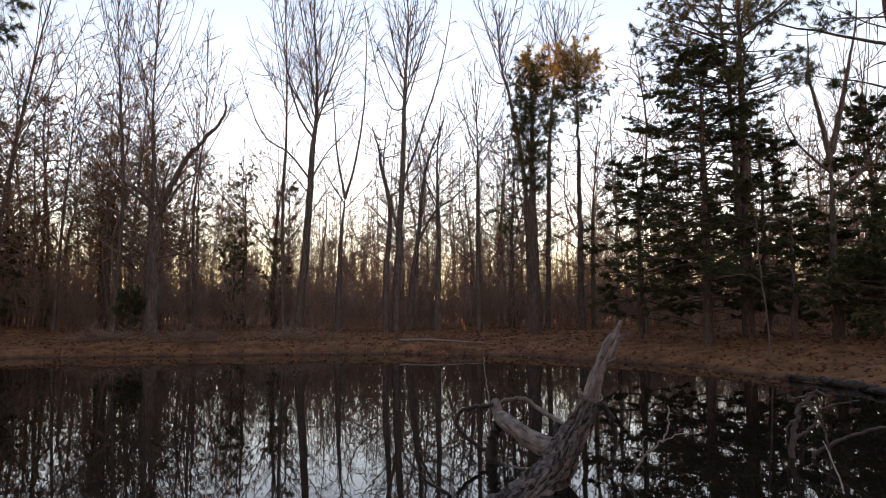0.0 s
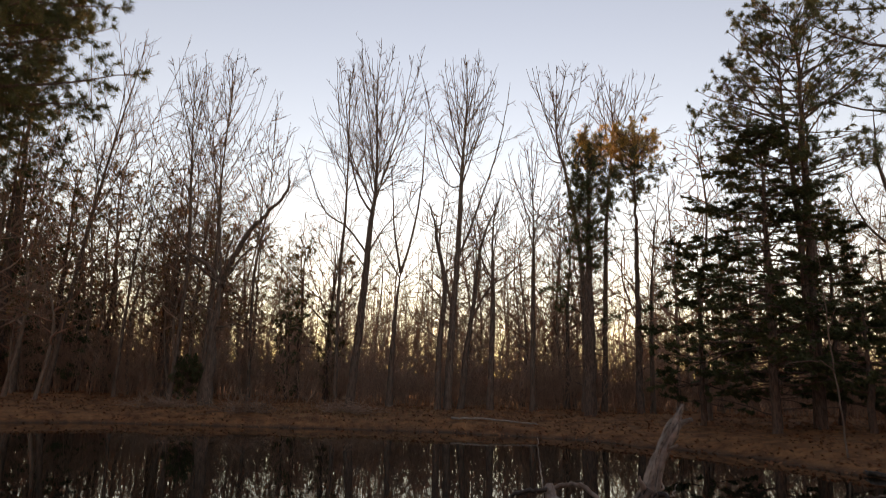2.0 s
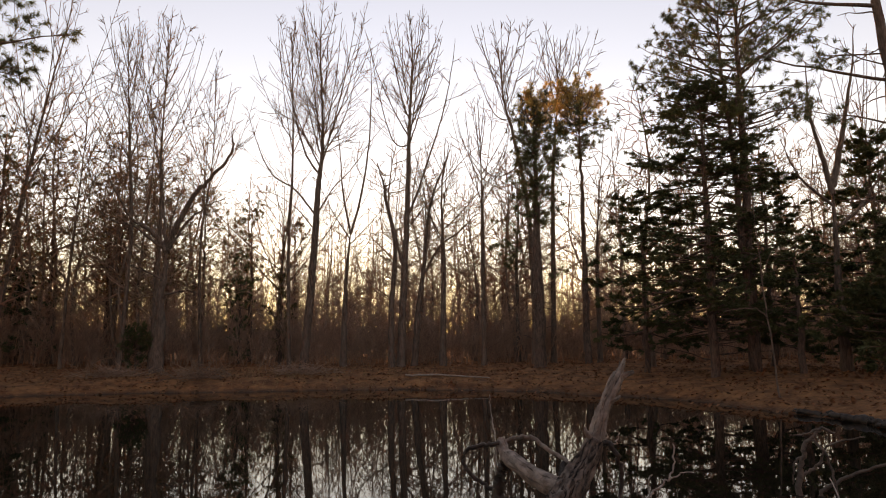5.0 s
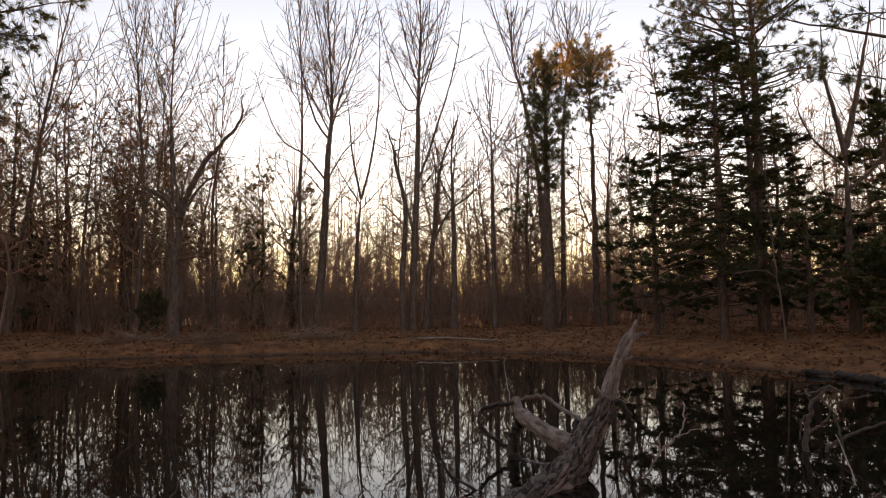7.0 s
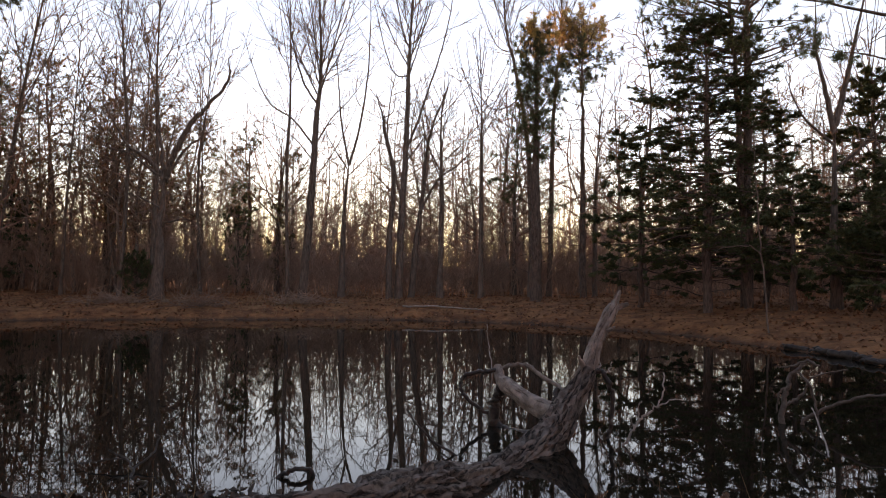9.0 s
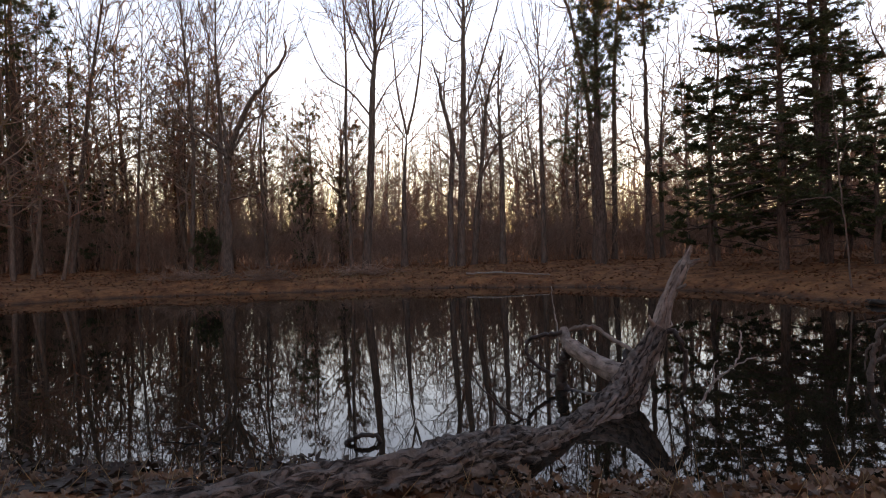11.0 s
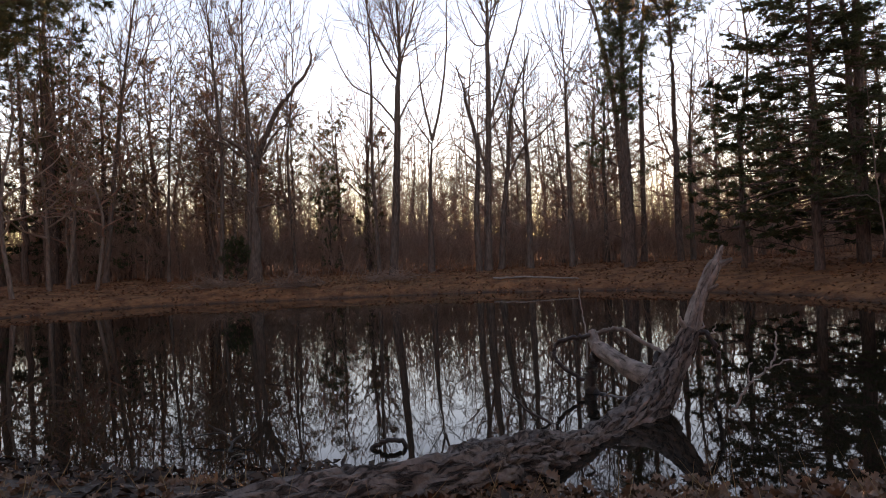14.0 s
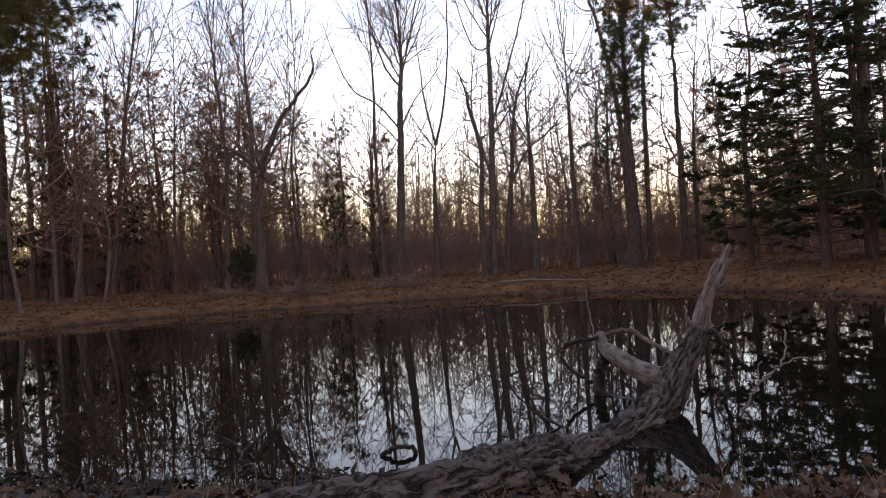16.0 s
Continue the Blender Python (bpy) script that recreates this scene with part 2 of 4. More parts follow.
# ---- mesh building ----
class Soup:
    """Gathers vertices and faces for one mesh."""

    def __init__(self):
        self.v, self.f, self.uv, self.n = [], [], [], 0

    def add(self, verts, faces):
        verts = np.asarray(verts, float).reshape(-1, 3)
        self.v.append(verts)
        self.f.append(np.asarray(faces, np.int64) + self.n)
        self.n += len(verts)

    def tube(self, pts, radii, sides=4, cap=False, point=False):
        pts = np.asarray(pts, float)
        n = len(pts)
        tang = np.empty_like(pts)
        tang[1:-1] = pts[2:] - pts[:-2]
        tang[0], tang[-1] = pts[1] - pts[0], pts[-1] - pts[-2]
        tang /= np.sqrt((tang * tang).sum(1))[:, None] + 1e-9
        ref = np.array((0.31, 0.17, 0.93)) if abs(tang[0][2]) < 0.9 else np.array((0.93, 0.31, 0.1))
        u = np.cross(tang, ref)
        u /= np.sqrt((u * u).sum(1))[:, None] + 1e-9
        w = np.cross(tang, u)
        a = np.arange(sides) * 2 * math.pi / sides
        r = np.asarray(radii, float)[:, None, None]
        ring = pts[:, None, :] + r * (np.cos(a)[None, :, None] * u[:, None, :] + np.sin(a)[None, :, None] * w[:, None, :])
        k = np.arange(sides)
        k2 = (k + 1) % sides
        i = np.arange(n - 1)[:, None] * sides
        quads = np.stack([i + k, i + k2, i + sides + k2, i + sides + k], -1).reshape(-1, 4)
        self.add(ring, quads)
        if point:
            self.v.append(pts[-1:] + tang[-1:] * radii[-1] * 2)
            self.f.append(np.stack([k, k2, np.full(sides, sides)], 1) + self.n - sides)
            self.n += 1
        elif cap:
            self.f.append(np.arange(self.n - sides, self.n)[None, :])

    def tubes(self, lines, radii, sides=3):
        """Many tapered tubes at once: lines (n, k, 3), radii (n, k)."""
        n, k = lines.shape[:2]
        tang = unit(np.gradient(lines, axis=1))
        u = unit(np.cross(tang, (0.37, 0.59, 0.71)))
        w = np.cross(tang, u)
        a = np.arange(sides) * 2 * math.pi / sides
        ring = lines[:, :, None] + radii[:, :, None, None] * (np.cos(a)[:, None] * u[:, :, None] + np.sin(a)[:, None] * w[:, :, None])
        j = np.arange(sides)
        j2 = (j + 1) % sides
        i = (np.arange(n) * k * sides)[:, None, None] + (np.arange(k - 1) * sides)[None, :, None]
        self.add(ring, np.stack([i + j, i + j2, i + sides + j2, i + sides + j], -1).reshape(-1, 4))

    def cones(self, base, tip, radius):
        """Many pointed twigs at once."""
        d = tip - base
        u = np.cross(d, (0.37, 0.59, 0.71))
        u *= radius / (np.sqrt((u * u).sum(1))[:, None] + 1e-9)
        w = np.cross(d, u)
        w *= radius / (np.sqrt((w * w).sum(1))[:, None] + 1e-9)
        vs = np.stack([base + u, base - 0.5 * u + 0.87 * w, base - 0.5 * u - 0.87 * w, tip], 1)
        n = np.arange(len(base))[:, None] * 4
        self.add(vs, np.concatenate([n + (0, 1, 3), n + (1, 2, 3), n + (2, 0, 3)]))

    def mesh(self, name, material, smooth=True):
        me = bpy.data.meshes.new(name)
        if self.n:
            v = np.concatenate(self.v)
            me.vertices.add(len(v))
            me.vertices.foreach_set("co", v.ravel())
            loops = np.concatenate([f.ravel() for f in self.f])
            sizes = np.concatenate([np.full(len(f), f.shape[1]) for f in self.f])
            me.loops.add(len(loops))
            me.loops.foreach_set("vertex_index", loops.astype(np.int32))
            me.polygons.add(len(sizes))
            me.polygons.foreach_set("loop_start", (np.cumsum(sizes) - sizes).astype(np.int32))
            me.polygons.foreach_set("use_smooth", np.full(len(sizes), smooth))
            me.update(calc_edges=True)
            if self.uv:
                layer = me.uv_layers.new(name="along")
                layer.data.foreach_set("uv", np.concatenate(self.uv)[loops].astype(np.float32).ravel())
        me.materials.append(material)
        return me


def part(name, soup, material, parent, label="", smooth=True, kind=""):
    ob = new(name, soup.mesh(name, material, smooth))
    ob.parent = parent
    return tagged(ob, label, kind=kind)


def unit(a):
    return a / (np.sqrt((a * a).sum(-1))[..., None] + 1e-9)


def wander(rng, start, way, length, steps, bend, lift=0.0):
    """A wandering line of points from start."""
    p, d = np.array(start, float), unit(np.array(way, float))
    pts = [p]
    for _ in range(steps):
        d = d + rng.normal(0, bend, 3)
        d[2] += lift
        d = unit(d)
        p = p + d * (length / steps)
        pts.append(p)
    return np.array(pts)


def line(points, steps, rng=None, rough=0.0):
    """A smooth line through a few given points."""
    p = np.array(points, float)
    k = len(p) - 1
    out = []
    for i in range(k):
        a, b, c, d = p[max(i - 1, 0)], p[i], p[i + 1], p[min(i + 2, k)]
        for j in range(steps):
            t = j / steps
            out.append(0.5 * (2 * b + (c - a) * t + (2 * a - 5 * b + 4 * c - d) * t * t + (3 * b - a - 3 * c + d) * t ** 3))
    out.append(p[-1])
    out = np.array(out)
    if rng is not None and rough:
        out[1:-1] += rng.normal(0, rough, out[1:-1].shape)
    return out


def side_ways(rng, d, spread):
    """Directions leaning off the directions d by about the angle spread (degrees)."""
    d = unit(d)
    r = rng.normal(0, 1, d.shape)
    r = unit(r - d * (r * d).sum(-1)[..., None])
    a = radians(spread) * rng.uniform(0.6, 1.35, d.shape[:-1])[..., None]
    return d * np.cos(a) + r * np.sin(a)


def shoots(rng, lines, per_metre, ratio, angle, lift, points, low=0.15, bend=0.08, least=0.12, most=9.0):
    """Side shoots of many lines at once. lines: (n, k, 3); gives (m, points, 3)."""
    n, k = lines.shape[:2]
    total = np.sqrt((np.diff(lines, axis=1) ** 2).sum(2)).sum(1)
    many = rng.poisson(np.maximum(per_metre * total * (1 - low), 0.6))
    i = np.repeat(np.arange(n), many)
    u = rng.uniform(low, 0.99, len(i))
    s = u * (k - 1)
    j = np.minimum(s.astype(int), k - 2)
    a, b = lines[i, j], lines[i, j + 1]
    p, d = a + (b - a) * (s - j)[:, None], side_ways(rng, b - a, angle)
    ln = np.clip(ratio * total[i] * (1.1 - u) * rng.uniform(0.6, 1.3, len(i)), least, most)
    out = [p]
    for _ in range(points - 1):
        p = p + d * (ln / (points - 1))[:, None]
        out.append(p)
        d = d + rng.normal(0, bend, d.shape)
        d[:, 2] += lift
        d = unit(d)
    return np.stack(out, 1)


def tapered(r_a, r_b, lines):
    return np.tile(np.linspace(r_a, r_b, lines.shape[1]), (len(lines), 1))


def evened(pts, k):
    """The same line with k points."""
    s = np.linspace(0, len(pts) - 1, k)
    j = np.minimum(s.astype(int), len(pts) - 2)
    return pts[j] + (pts[j + 1] - pts[j]) * (s - j)[:, None]


def twiggery(rng, soup, lines, share, ratio, spread, lift, thin, bend, low=0.12, longest=2.6, fine=1.0):
    """Branches on the given lines, twigs on those, and twig ends on the twigs. Gives the twigs."""
    b1 = shoots(rng, lines, share, ratio, spread, lift, 5, low, bend, 0.4, longest)
    soup.tubes(b1, tapered(thin * 2.2, thin * 1.1, b1))
    b2 = shoots(rng, b1, 2.6 * fine, 0.52, spread, lift * 0.8, 4, 0.12, bend * 1.2, 0.22, 1.1)
    soup.tubes(b2, tapered(thin * 1.25, thin * 0.7, b2))
    b3 = shoots(rng, b2, 3.4 * fine, 0.55, spread, lift * 0.6, 2, 0.15, bend, 0.13, 0.5)
    soup.cones(b3[:, 0], b3[:, 1], thin * 0.8)
    return b2


def bare_tree(name, label, base, trunk, limbs, radius, seed, twig=TWIG, bark=BARK, share=1.5, ratio=0.4, thin=0.0066, lift=0.075, spread=40, bend=0.08,
              low_twigs=0.35, category="tree", group="", radial=9, joined=False, fan=None, fine=1.0, rough=0.06, leaves=None, longest=2.6):
    """A leafless tree. trunk: points above the base; limbs: (place along the trunk, points from the base, thickness);
    fan: (number, lowest place on the trunk, spread, height) of further steep limbs."""
    rng = np.random.default_rng(seed)
    root = new(name)
    root.location = base
    pts = line([(0, 0, -0.3)] + list(trunk), 8, rng, radius * rough)
    f = np.linspace(0, 1, len(pts))
    rad = np.maximum(radius * ((1 - f) ** 0.85 * (1 - 0.3 * np.clip((f - 0.4) * 4, 0, 1)) if fan else 1 - 0.86 * f), 0.012)
    rad[:3] *= (1.5, 1.22, 1.08)
    s = Soup()
    s.tube(pts, rad, radial, point=True)
    part("trunk", s, bark, root)
    crown = Soup()
    tips = [twiggery(rng, crown, evened(pts[int(low_twigs * (len(pts) - 1)):], 14)[None], share, ratio * 0.7, spread + 6, lift, thin, bend, 0.0, longest, fine)]
    limbs = list(limbs)
    if fan:
        n, low, out, height = fan
        n = round(n * 1.4)
        turn = rng.uniform(0, 6.28)
        for j in range(n):
            g = low + (0.9 - low) * (j / n) ** 1.1
            p = pts[int(g * (len(pts) - 1))]
            a = turn + j * 2.4 + rng.normal(0, 0.3)
            end = p[2] + (height - 0.2 - p[2]) * rng.uniform(0.72, 1.0)
            o = out * 2.4 * (end - p[2]) * rng.uniform(0.35, 1.1)
            c, sn = math.cos(a) * o, math.sin(a) * o * 0.8
            limbs.append((g, [(p[0] + c * 0.3, p[1] + sn * 0.3, p[2] + (end - p[2]) * 0.22), (p[0] + c * 0.72, p[1] + sn * 0.72, p[2] + (end - p[2]) * 0.6), (p[0] + c, p[1] + sn, end)], 0.5))
    for at_f, way, thick in limbs:
        i = int(at_f * (len(pts) - 1))
        q = line([pts[i]] + [np.array(w, float) for w in way], 6, rng, radius * rough * 0.8)
        r0 = max(rad[i] * thick * 0.8, 0.02)
        rr = 0.008 + (r0 - 0.008) * (1 - np.linspace(0, 1, len(q))) ** 1.1
        ls = crown if joined else Soup()
        ls.tube(q, rr, 5 if joined else 7, point=True)
        limb = None if joined else part("limb", ls, bark, root)
        tw = crown if joined else Soup()
        tips.append(twiggery(rng, tw, evened(q, 12)[None], share * 1.15, ratio, spread, lift, thin, bend, 0.15, longest, fine))
        if not joined:
            part("spray", tw, twig, limb, "fine leafless twigs", kind="stuff")
    part("crown", crown, twig, root, "fine leafless twigs", kind="stuff")
    if leaves:
        material, many, size = leaves
        b = np.concatenate(tips)
        i = rng.integers(0, len(b), many)
        p = b[i, rng.integers(1, b.shape[1], many)] + rng.normal(0, 0.06, (many, 3))
        d = unit(rng.normal(0, 1, (many, 3)) + (0, 0, -0.5))
        w = unit(np.cross(d, rng.normal(0, 1, (many, 3))))
        ln, wd = (size * rng.uniform(0.6, 1.3, many))[:, None], (size * 0.34 * rng.uniform(0.7, 1.2, many))[:, None]
        vs = np.stack([p, p + d * ln * 0.5 + w * wd, p + d * ln, p + d * ln * 0.5 - w * wd], 1)
        ls = Soup()
        ls.add(vs, np.arange(many * 4).reshape(-1, 4))
        part("dry_foliage", ls, material, root, "clinging dry leaves", smooth=False, kind="stuff")
    return tagged(root, label, category, group)


def tufts_at(rng, soup, p, d, size, count, wide, open_to=78, flat=0.0):
    """Tufts of needles about the shoot ends p."""
    k = np.repeat(np.arange(len(p)), count)
    w = side_ways(rng, d[k], open_to * 0.62)
    w[:, 2] = w[:, 2] * (1 - flat)
    w = unit(w)
    ln = size * rng.uniform(0.6, 1.15, (len(k), 1))
    a = p[k] - d[k] * size * rng.uniform(0.0, 0.55, (len(k), 1))
    side = unit(np.cross(w, rng.normal(0, 1, w.shape))) * wide
    soup.add(np.stack([a - side, a + side, a + w * ln], 1), np.arange(len(k) * 3).reshape(-1, 3))


def pine(name, label, base, top, radius, crown_from, reach, seed, needles=NEEDLE, whorl=0.5, boughs=3, up=0.3, droop=0.0, size=0.155, count=24, wide=0.008, shoot=5.6,
         bare=0.35, taper=0.7, full=0.15, round_low=0.3, lean=(0, 0), dead=10, bias=None, sway=0.5, flat=0.0, lit_needles=None, lit_from=0.8, least=0.4, category="pine tree", spots=()):
    """A conifer: trunk, boughs with branchlets, and tufts of needles at their ends (flat: layered sprays along them).
    spots: boughs set by hand, as (height, turn in degrees, length)."""
    rng = np.random.default_rng(seed)
    root = new(name)
    root.location = base
    pts = line([(0, 0, -0.3), (lean[0] * 0.3, lean[1] * 0.3, top * 0.35), (lean[0] * 0.7, lean[1] * 0.7, top * 0.7), (lean[0], lean[1], top)], 10, rng, 0.025)
    f = np.linspace(0, 1, len(pts))
    rad = radius * (1 - 0.93 * f ** 1.15)
    rad[0] *= 1.35
    s = Soup()
    s.tube(pts, rad, 10, point=True)
    part("trunk", s, PINE_BARK, root)

    def spot(z):
        g = min(max((z + 0.3) / (top + 0.3), 0), 0.999) * (len(pts) - 1)
        i = int(g)
        return pts[i] + (pts[i + 1] - pts[i]) * (g - i)

    plan = [(z, radians(a), ln) for z, a, ln in spots]
    z = crown_from
    while z < top - 0.05 and boughs:
        k = (z - crown_from) / max(top - crown_from, 0.1)
        turn = rng.uniform(0, 6.28)
        n = int(rng.integers(max(1, boughs - 1), boughs + 2))
        for j in range(n):
            a = turn + j * 6.28 / n + rng.normal(0, 0.35)
            if bias is not None and rng.random() < 0.5:
                a = bias + rng.normal(0, 0.6)
            form = ((1 - k) ** taper * (1 - full) + full) * min(1, round_low + k * 3)
            plan.append((z + rng.normal(0, whorl * 0.2), a, max(least, reach * form * rng.uniform(1 - sway, 1.12))))
        z += whorl * rng.uniform(0.7, 1.35) * (1.15 - 0.45 * z / top)
    for z, a, ln in plan:
        k = min(max((z - crown_from) / max(top - crown_from, 0.1), 0), 1)
        q = wander(rng, spot(min(z, top - 0.05)), (math.cos(a), math.sin(a), up * (0.35 + 1.2 * k) - droop), ln, 8, 0.10, 0.03 if droop == 0 else 0.012)
        wood, green = Soup(), Soup()
        wood.tube(q, np.linspace(max(0.016, 0.013 * ln), 0.008, 9), 5, point=True)
        b1 = shoots(rng, q[None], shoot, 0.42, 48, 0.05 * (1 - flat), 4, bare if ln > 1.0 else 0.12, 0.1, 0.18, 1.3)
        if flat:
            b1[:, :, 2] = b1[:, :1, 2] + (b1[:, :, 2] - b1[:, :1, 2]) * (1 - flat)
        b2 = shoots(rng, b1, 6.0, 0.5, 45, 0.06 * (1 - flat), 3, 0.2, 0.1, 0.1, 0.55)
        if flat:
            b2[:, :, 2] = b2[:, :1, 2] + (b2[:, :, 2] - b2[:, :1, 2]) * (1 - flat)
        wood.tubes(b1, tapered(0.011, 0.006, b1))
        wood.cones(b2[:, 0], b2[:, -1], 0.006)
        ends = np.concatenate([b1[:, -1], b2[:, -1], q[-1:]])
        ways = unit(np.concatenate([b1[:, -1] - b1[:, -2], b2[:, -1] - b2[:, -2], q[-1:] - q[-2:-1]]))
        if flat:
            m1, m2 = b1[:, 1:].reshape(-1, 3), b2[:, :2].reshape(-1, 3)
            ends = np.concatenate([ends, m1, m2])
            ways = np.concatenate([ways, unit(b1[:, 1:] - b1[:, :-1]).reshape(-1, 3), unit(b2[:, 1:] - b2[:, :-1]).reshape(-1, 3)])
        # Upper boughs take the golden tone that stands for sunlight.
        golden = lit_needles is not None and rng.random() < (k - lit_from) * 8 + 0.5
        tufts_at(rng, green, ends, ways, size, count, wide, 85 if flat else 95, flat * 0.8)
        bough = part("bough", wood, PINE_BARK, root)
        part("foliage", green, lit_needles if golden else needles, bough, "needles coloured golden as if sunlit" if golden else "", smooth=False, kind="stuff")
    for _ in range(dead):
        a = rng.uniform(0, 2 * math.pi)
        q = wander(rng, spot(rng.uniform(0.2, 1) * crown_from), (math.cos(a), math.sin(a), 0.12), rng.uniform(0.5, reach * 0.6), 5, 0.13, -0.01)
        wood = Soup()
        wood.tube(q, np.linspace(0.022, 0.007, 6), 4, point=True)
        b1 = shoots(rng, q[None], 3.0, 0.4, 45, 0, 3, 0.2, 0.12, 0.15, 0.7)
        wood.tubes(b1, tapered(0.009, 0.005, b1))
        part("dead_branch", wood, PINE_BARK, root)
    return tagged(root, label, category)


# ---- ground and pond ----
def near_edge(x):
    return 4.45 - 0.07 * x - 0.12 * math.sin(x * 1.9 + 0.5) - 0.06 * math.sin(x * 5.3)


# The pond's outline: the near edge, then round by the undercut bank, the far bank and the open side.
POND = [(-12.5 + 0.3 * i, near_edge(-12.5 + 0.3 * i) + max(0, -9 - (-12.5 + 0.3 * i)) * 0.35) for i in range(60)]
POND += [tuple(p[:2]) for p in line([(6.2, 4.9, 0), (7.4, 6.6, 0), (8.0, 9.0, 0), (7.95, 11.5, 0), (7.6, 14.0, 0), (7.0, 16.5, 0), (5.8, 19.0, 0), (4.0, 21.3, 0), (2.0, 22.8, 0), (-1.3, 23.9, 0), (-4.0, 24.0, 0),
                                     (-8.0, 23.5, 0), (-12.0, 22.9, 0), (-15.2, 21.5, 0), (-16.2, 19.0, 0), (-15.6, 15.5, 0), (-14.8, 11.0, 0), (-13.6, 7.2, 0)], 4)]
POND = np.array(POND)
POND_WAY = np.roll(POND, -1, axis=0) - POND
POND_LEN = (POND_WAY ** 2).sum(1)


@functools.lru_cache(maxsize=None)
def shore(x, y):
    """Distance past the water's edge, metres: below 0 in the pond."""
    q = np.array((x, y)) - POND
    f = np.clip((q * POND_WAY).sum(1) / POND_LEN, 0, 1)
    away = math.sqrt(((q - f[:, None] * POND_WAY) ** 2).sum(1).min())
    up = POND[:, 1] > y
    crossed = (up != np.roll(up, -1)) & (x < POND[:, 0] + (y - POND[:, 1]) * POND_WAY[:, 0] / np.where(POND_WAY[:, 1] == 0, 1e-9, POND_WAY[:, 1]))
    wob = 0.0 if y < 8 else 0.35 * noise.noise(Vector((x * 0.5, y * 0.5, 3))) + 0.2 * noise.noise(Vector((x * 1.6, y * 1.6, 6)))
    return (-away if crossed.sum() % 2 else away) + wob


def ground_z(x, y):
    s = shore(x, y)
    bumps = noise.noise(Vector((x * 0.35, y * 0.35, 1))) * 0.07 + noise.noise(Vector((x * 1.7, y * 1.7, 5))) * 0.025
    if s < 0:
        return -0.02 + max(-0.8, s * 0.35) + bumps * min(1, -s)
    over = min(1.0, max(0.0, (y - 6) / 6))
    rise = (0.16 + 0.04 * over) * (1 - math.exp(-s / 0.5)) + (0.24 + 0.34 * over) * (1 - math.exp(-s / (5.0 - over)))
    far = max(0.0, math.hypot(x, y - 11) - 60) * 0.006
    return rise - 0.02 + bumps * min(1.0, s) * (1 + 0.8 * over) + min(far, 3.0)


def spaced(parts):
    out = []
    for a, b, step in parts:
        n = max(1, round((b - a) / step))
        out += [a + (b - a) * i / n for i in range(n)]
    return out + [parts[-1][1]]


gx = spaced([(-1500, -300, 300), (-300, -60, 30), (-60, -22, 4), (-22, -6, 0.5), (-6, 4, 0.14), (4, 22, 0.5), (22, 60, 4), (60, 300, 30), (300, 1500, 300)])
gy = spaced([(-1500, -300, 300), (-300, -30, 30), (-30, -2, 2), (-2, 2.4, 0.4), (2.4, 6.4, 0.12), (6.4, 12, 0.5), (12, 18, 0.4), (18, 29, 0.25), (29, 36, 0.7), (36, 70, 3), (70, 300, 30), (300, 1500, 300)])
gv = [(x, y, ground_z(x, y)) for y in gy for x in gx]
nx = len(gx)
gf = [(j * nx + i, j * nx + i + 1, (j + 1) * nx + i + 1, (j + 1) * nx + i) for j in range(len(gy) - 1) for i in range(nx - 1)]
gs = Soup()
gs.add(gv, gf)
ground = new("ground", gs.mesh("ground", LITTER))
tagged(ground, "woodland ground covered with brown fallen leaves", "ground", kind="structure")

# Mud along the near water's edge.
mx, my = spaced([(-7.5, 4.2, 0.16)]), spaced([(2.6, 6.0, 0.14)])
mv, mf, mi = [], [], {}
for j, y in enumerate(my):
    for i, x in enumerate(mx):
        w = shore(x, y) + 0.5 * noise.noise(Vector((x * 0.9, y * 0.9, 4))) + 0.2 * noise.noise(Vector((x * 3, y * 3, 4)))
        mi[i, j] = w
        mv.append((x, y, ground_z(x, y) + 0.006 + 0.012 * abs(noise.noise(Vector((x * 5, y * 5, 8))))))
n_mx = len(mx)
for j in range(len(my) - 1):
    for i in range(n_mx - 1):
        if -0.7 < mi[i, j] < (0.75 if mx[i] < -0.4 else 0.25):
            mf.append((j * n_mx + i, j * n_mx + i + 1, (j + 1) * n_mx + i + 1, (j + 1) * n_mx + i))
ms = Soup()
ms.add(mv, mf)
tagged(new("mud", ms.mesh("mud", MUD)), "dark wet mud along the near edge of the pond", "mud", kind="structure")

ws = Soup()
ring = [(-4 + (x + 4) * 1.06, 13.5 + (y - 13.5) * 1.06, 0.0) for x, y in POND]
ws.add(ring, [tuple(range(len(ring)))])
water = new("water", ws.mesh("water", WATER, False))
tagged(water, "still dark pond water reflecting the bare trees", "pond", kind="structure")

# Far woods closing the view: distant ahead. Round the near side of the pond the ring is close, tall and unseen, added
# to block skylight.
bs = Soup()
rng = np.random.default_rng(5)
bp = []
for a in np.linspace(0, 2 * math.pi, 2401)[:-1]:
    behind = min(1.0, max(0.0, (0.15 - math.sin(a)) / 0.35))
    r = 150 + (27 - 150) * behind
    h = 3.4 + 10.2 * behind + (1.2 + 2.5 * behind) * noise.noise(Vector((math.cos(a) * 14, math.sin(a) * 14, 2))) + rng.uniform(-0.7, 0.7) * (1 + behind)
    bp += [(r * math.cos(a), r * math.sin(a), -1), (r * math.cos(a), r * math.sin(a), h)]
bs.add(bp, [(2 * i, (2 * i + 2) % 4800, (2 * i + 3) % 4800, 2 * i + 1) for i in range(2400)])
tagged(new("backdrop", bs.mesh("backdrop", FAR_WOODS, False)), "distant grey-brown bare woods, with an unseen rear part that blocks skylight", "woods", kind="structure")


def at(x, y):
    return (x, y, ground_z(x, y))


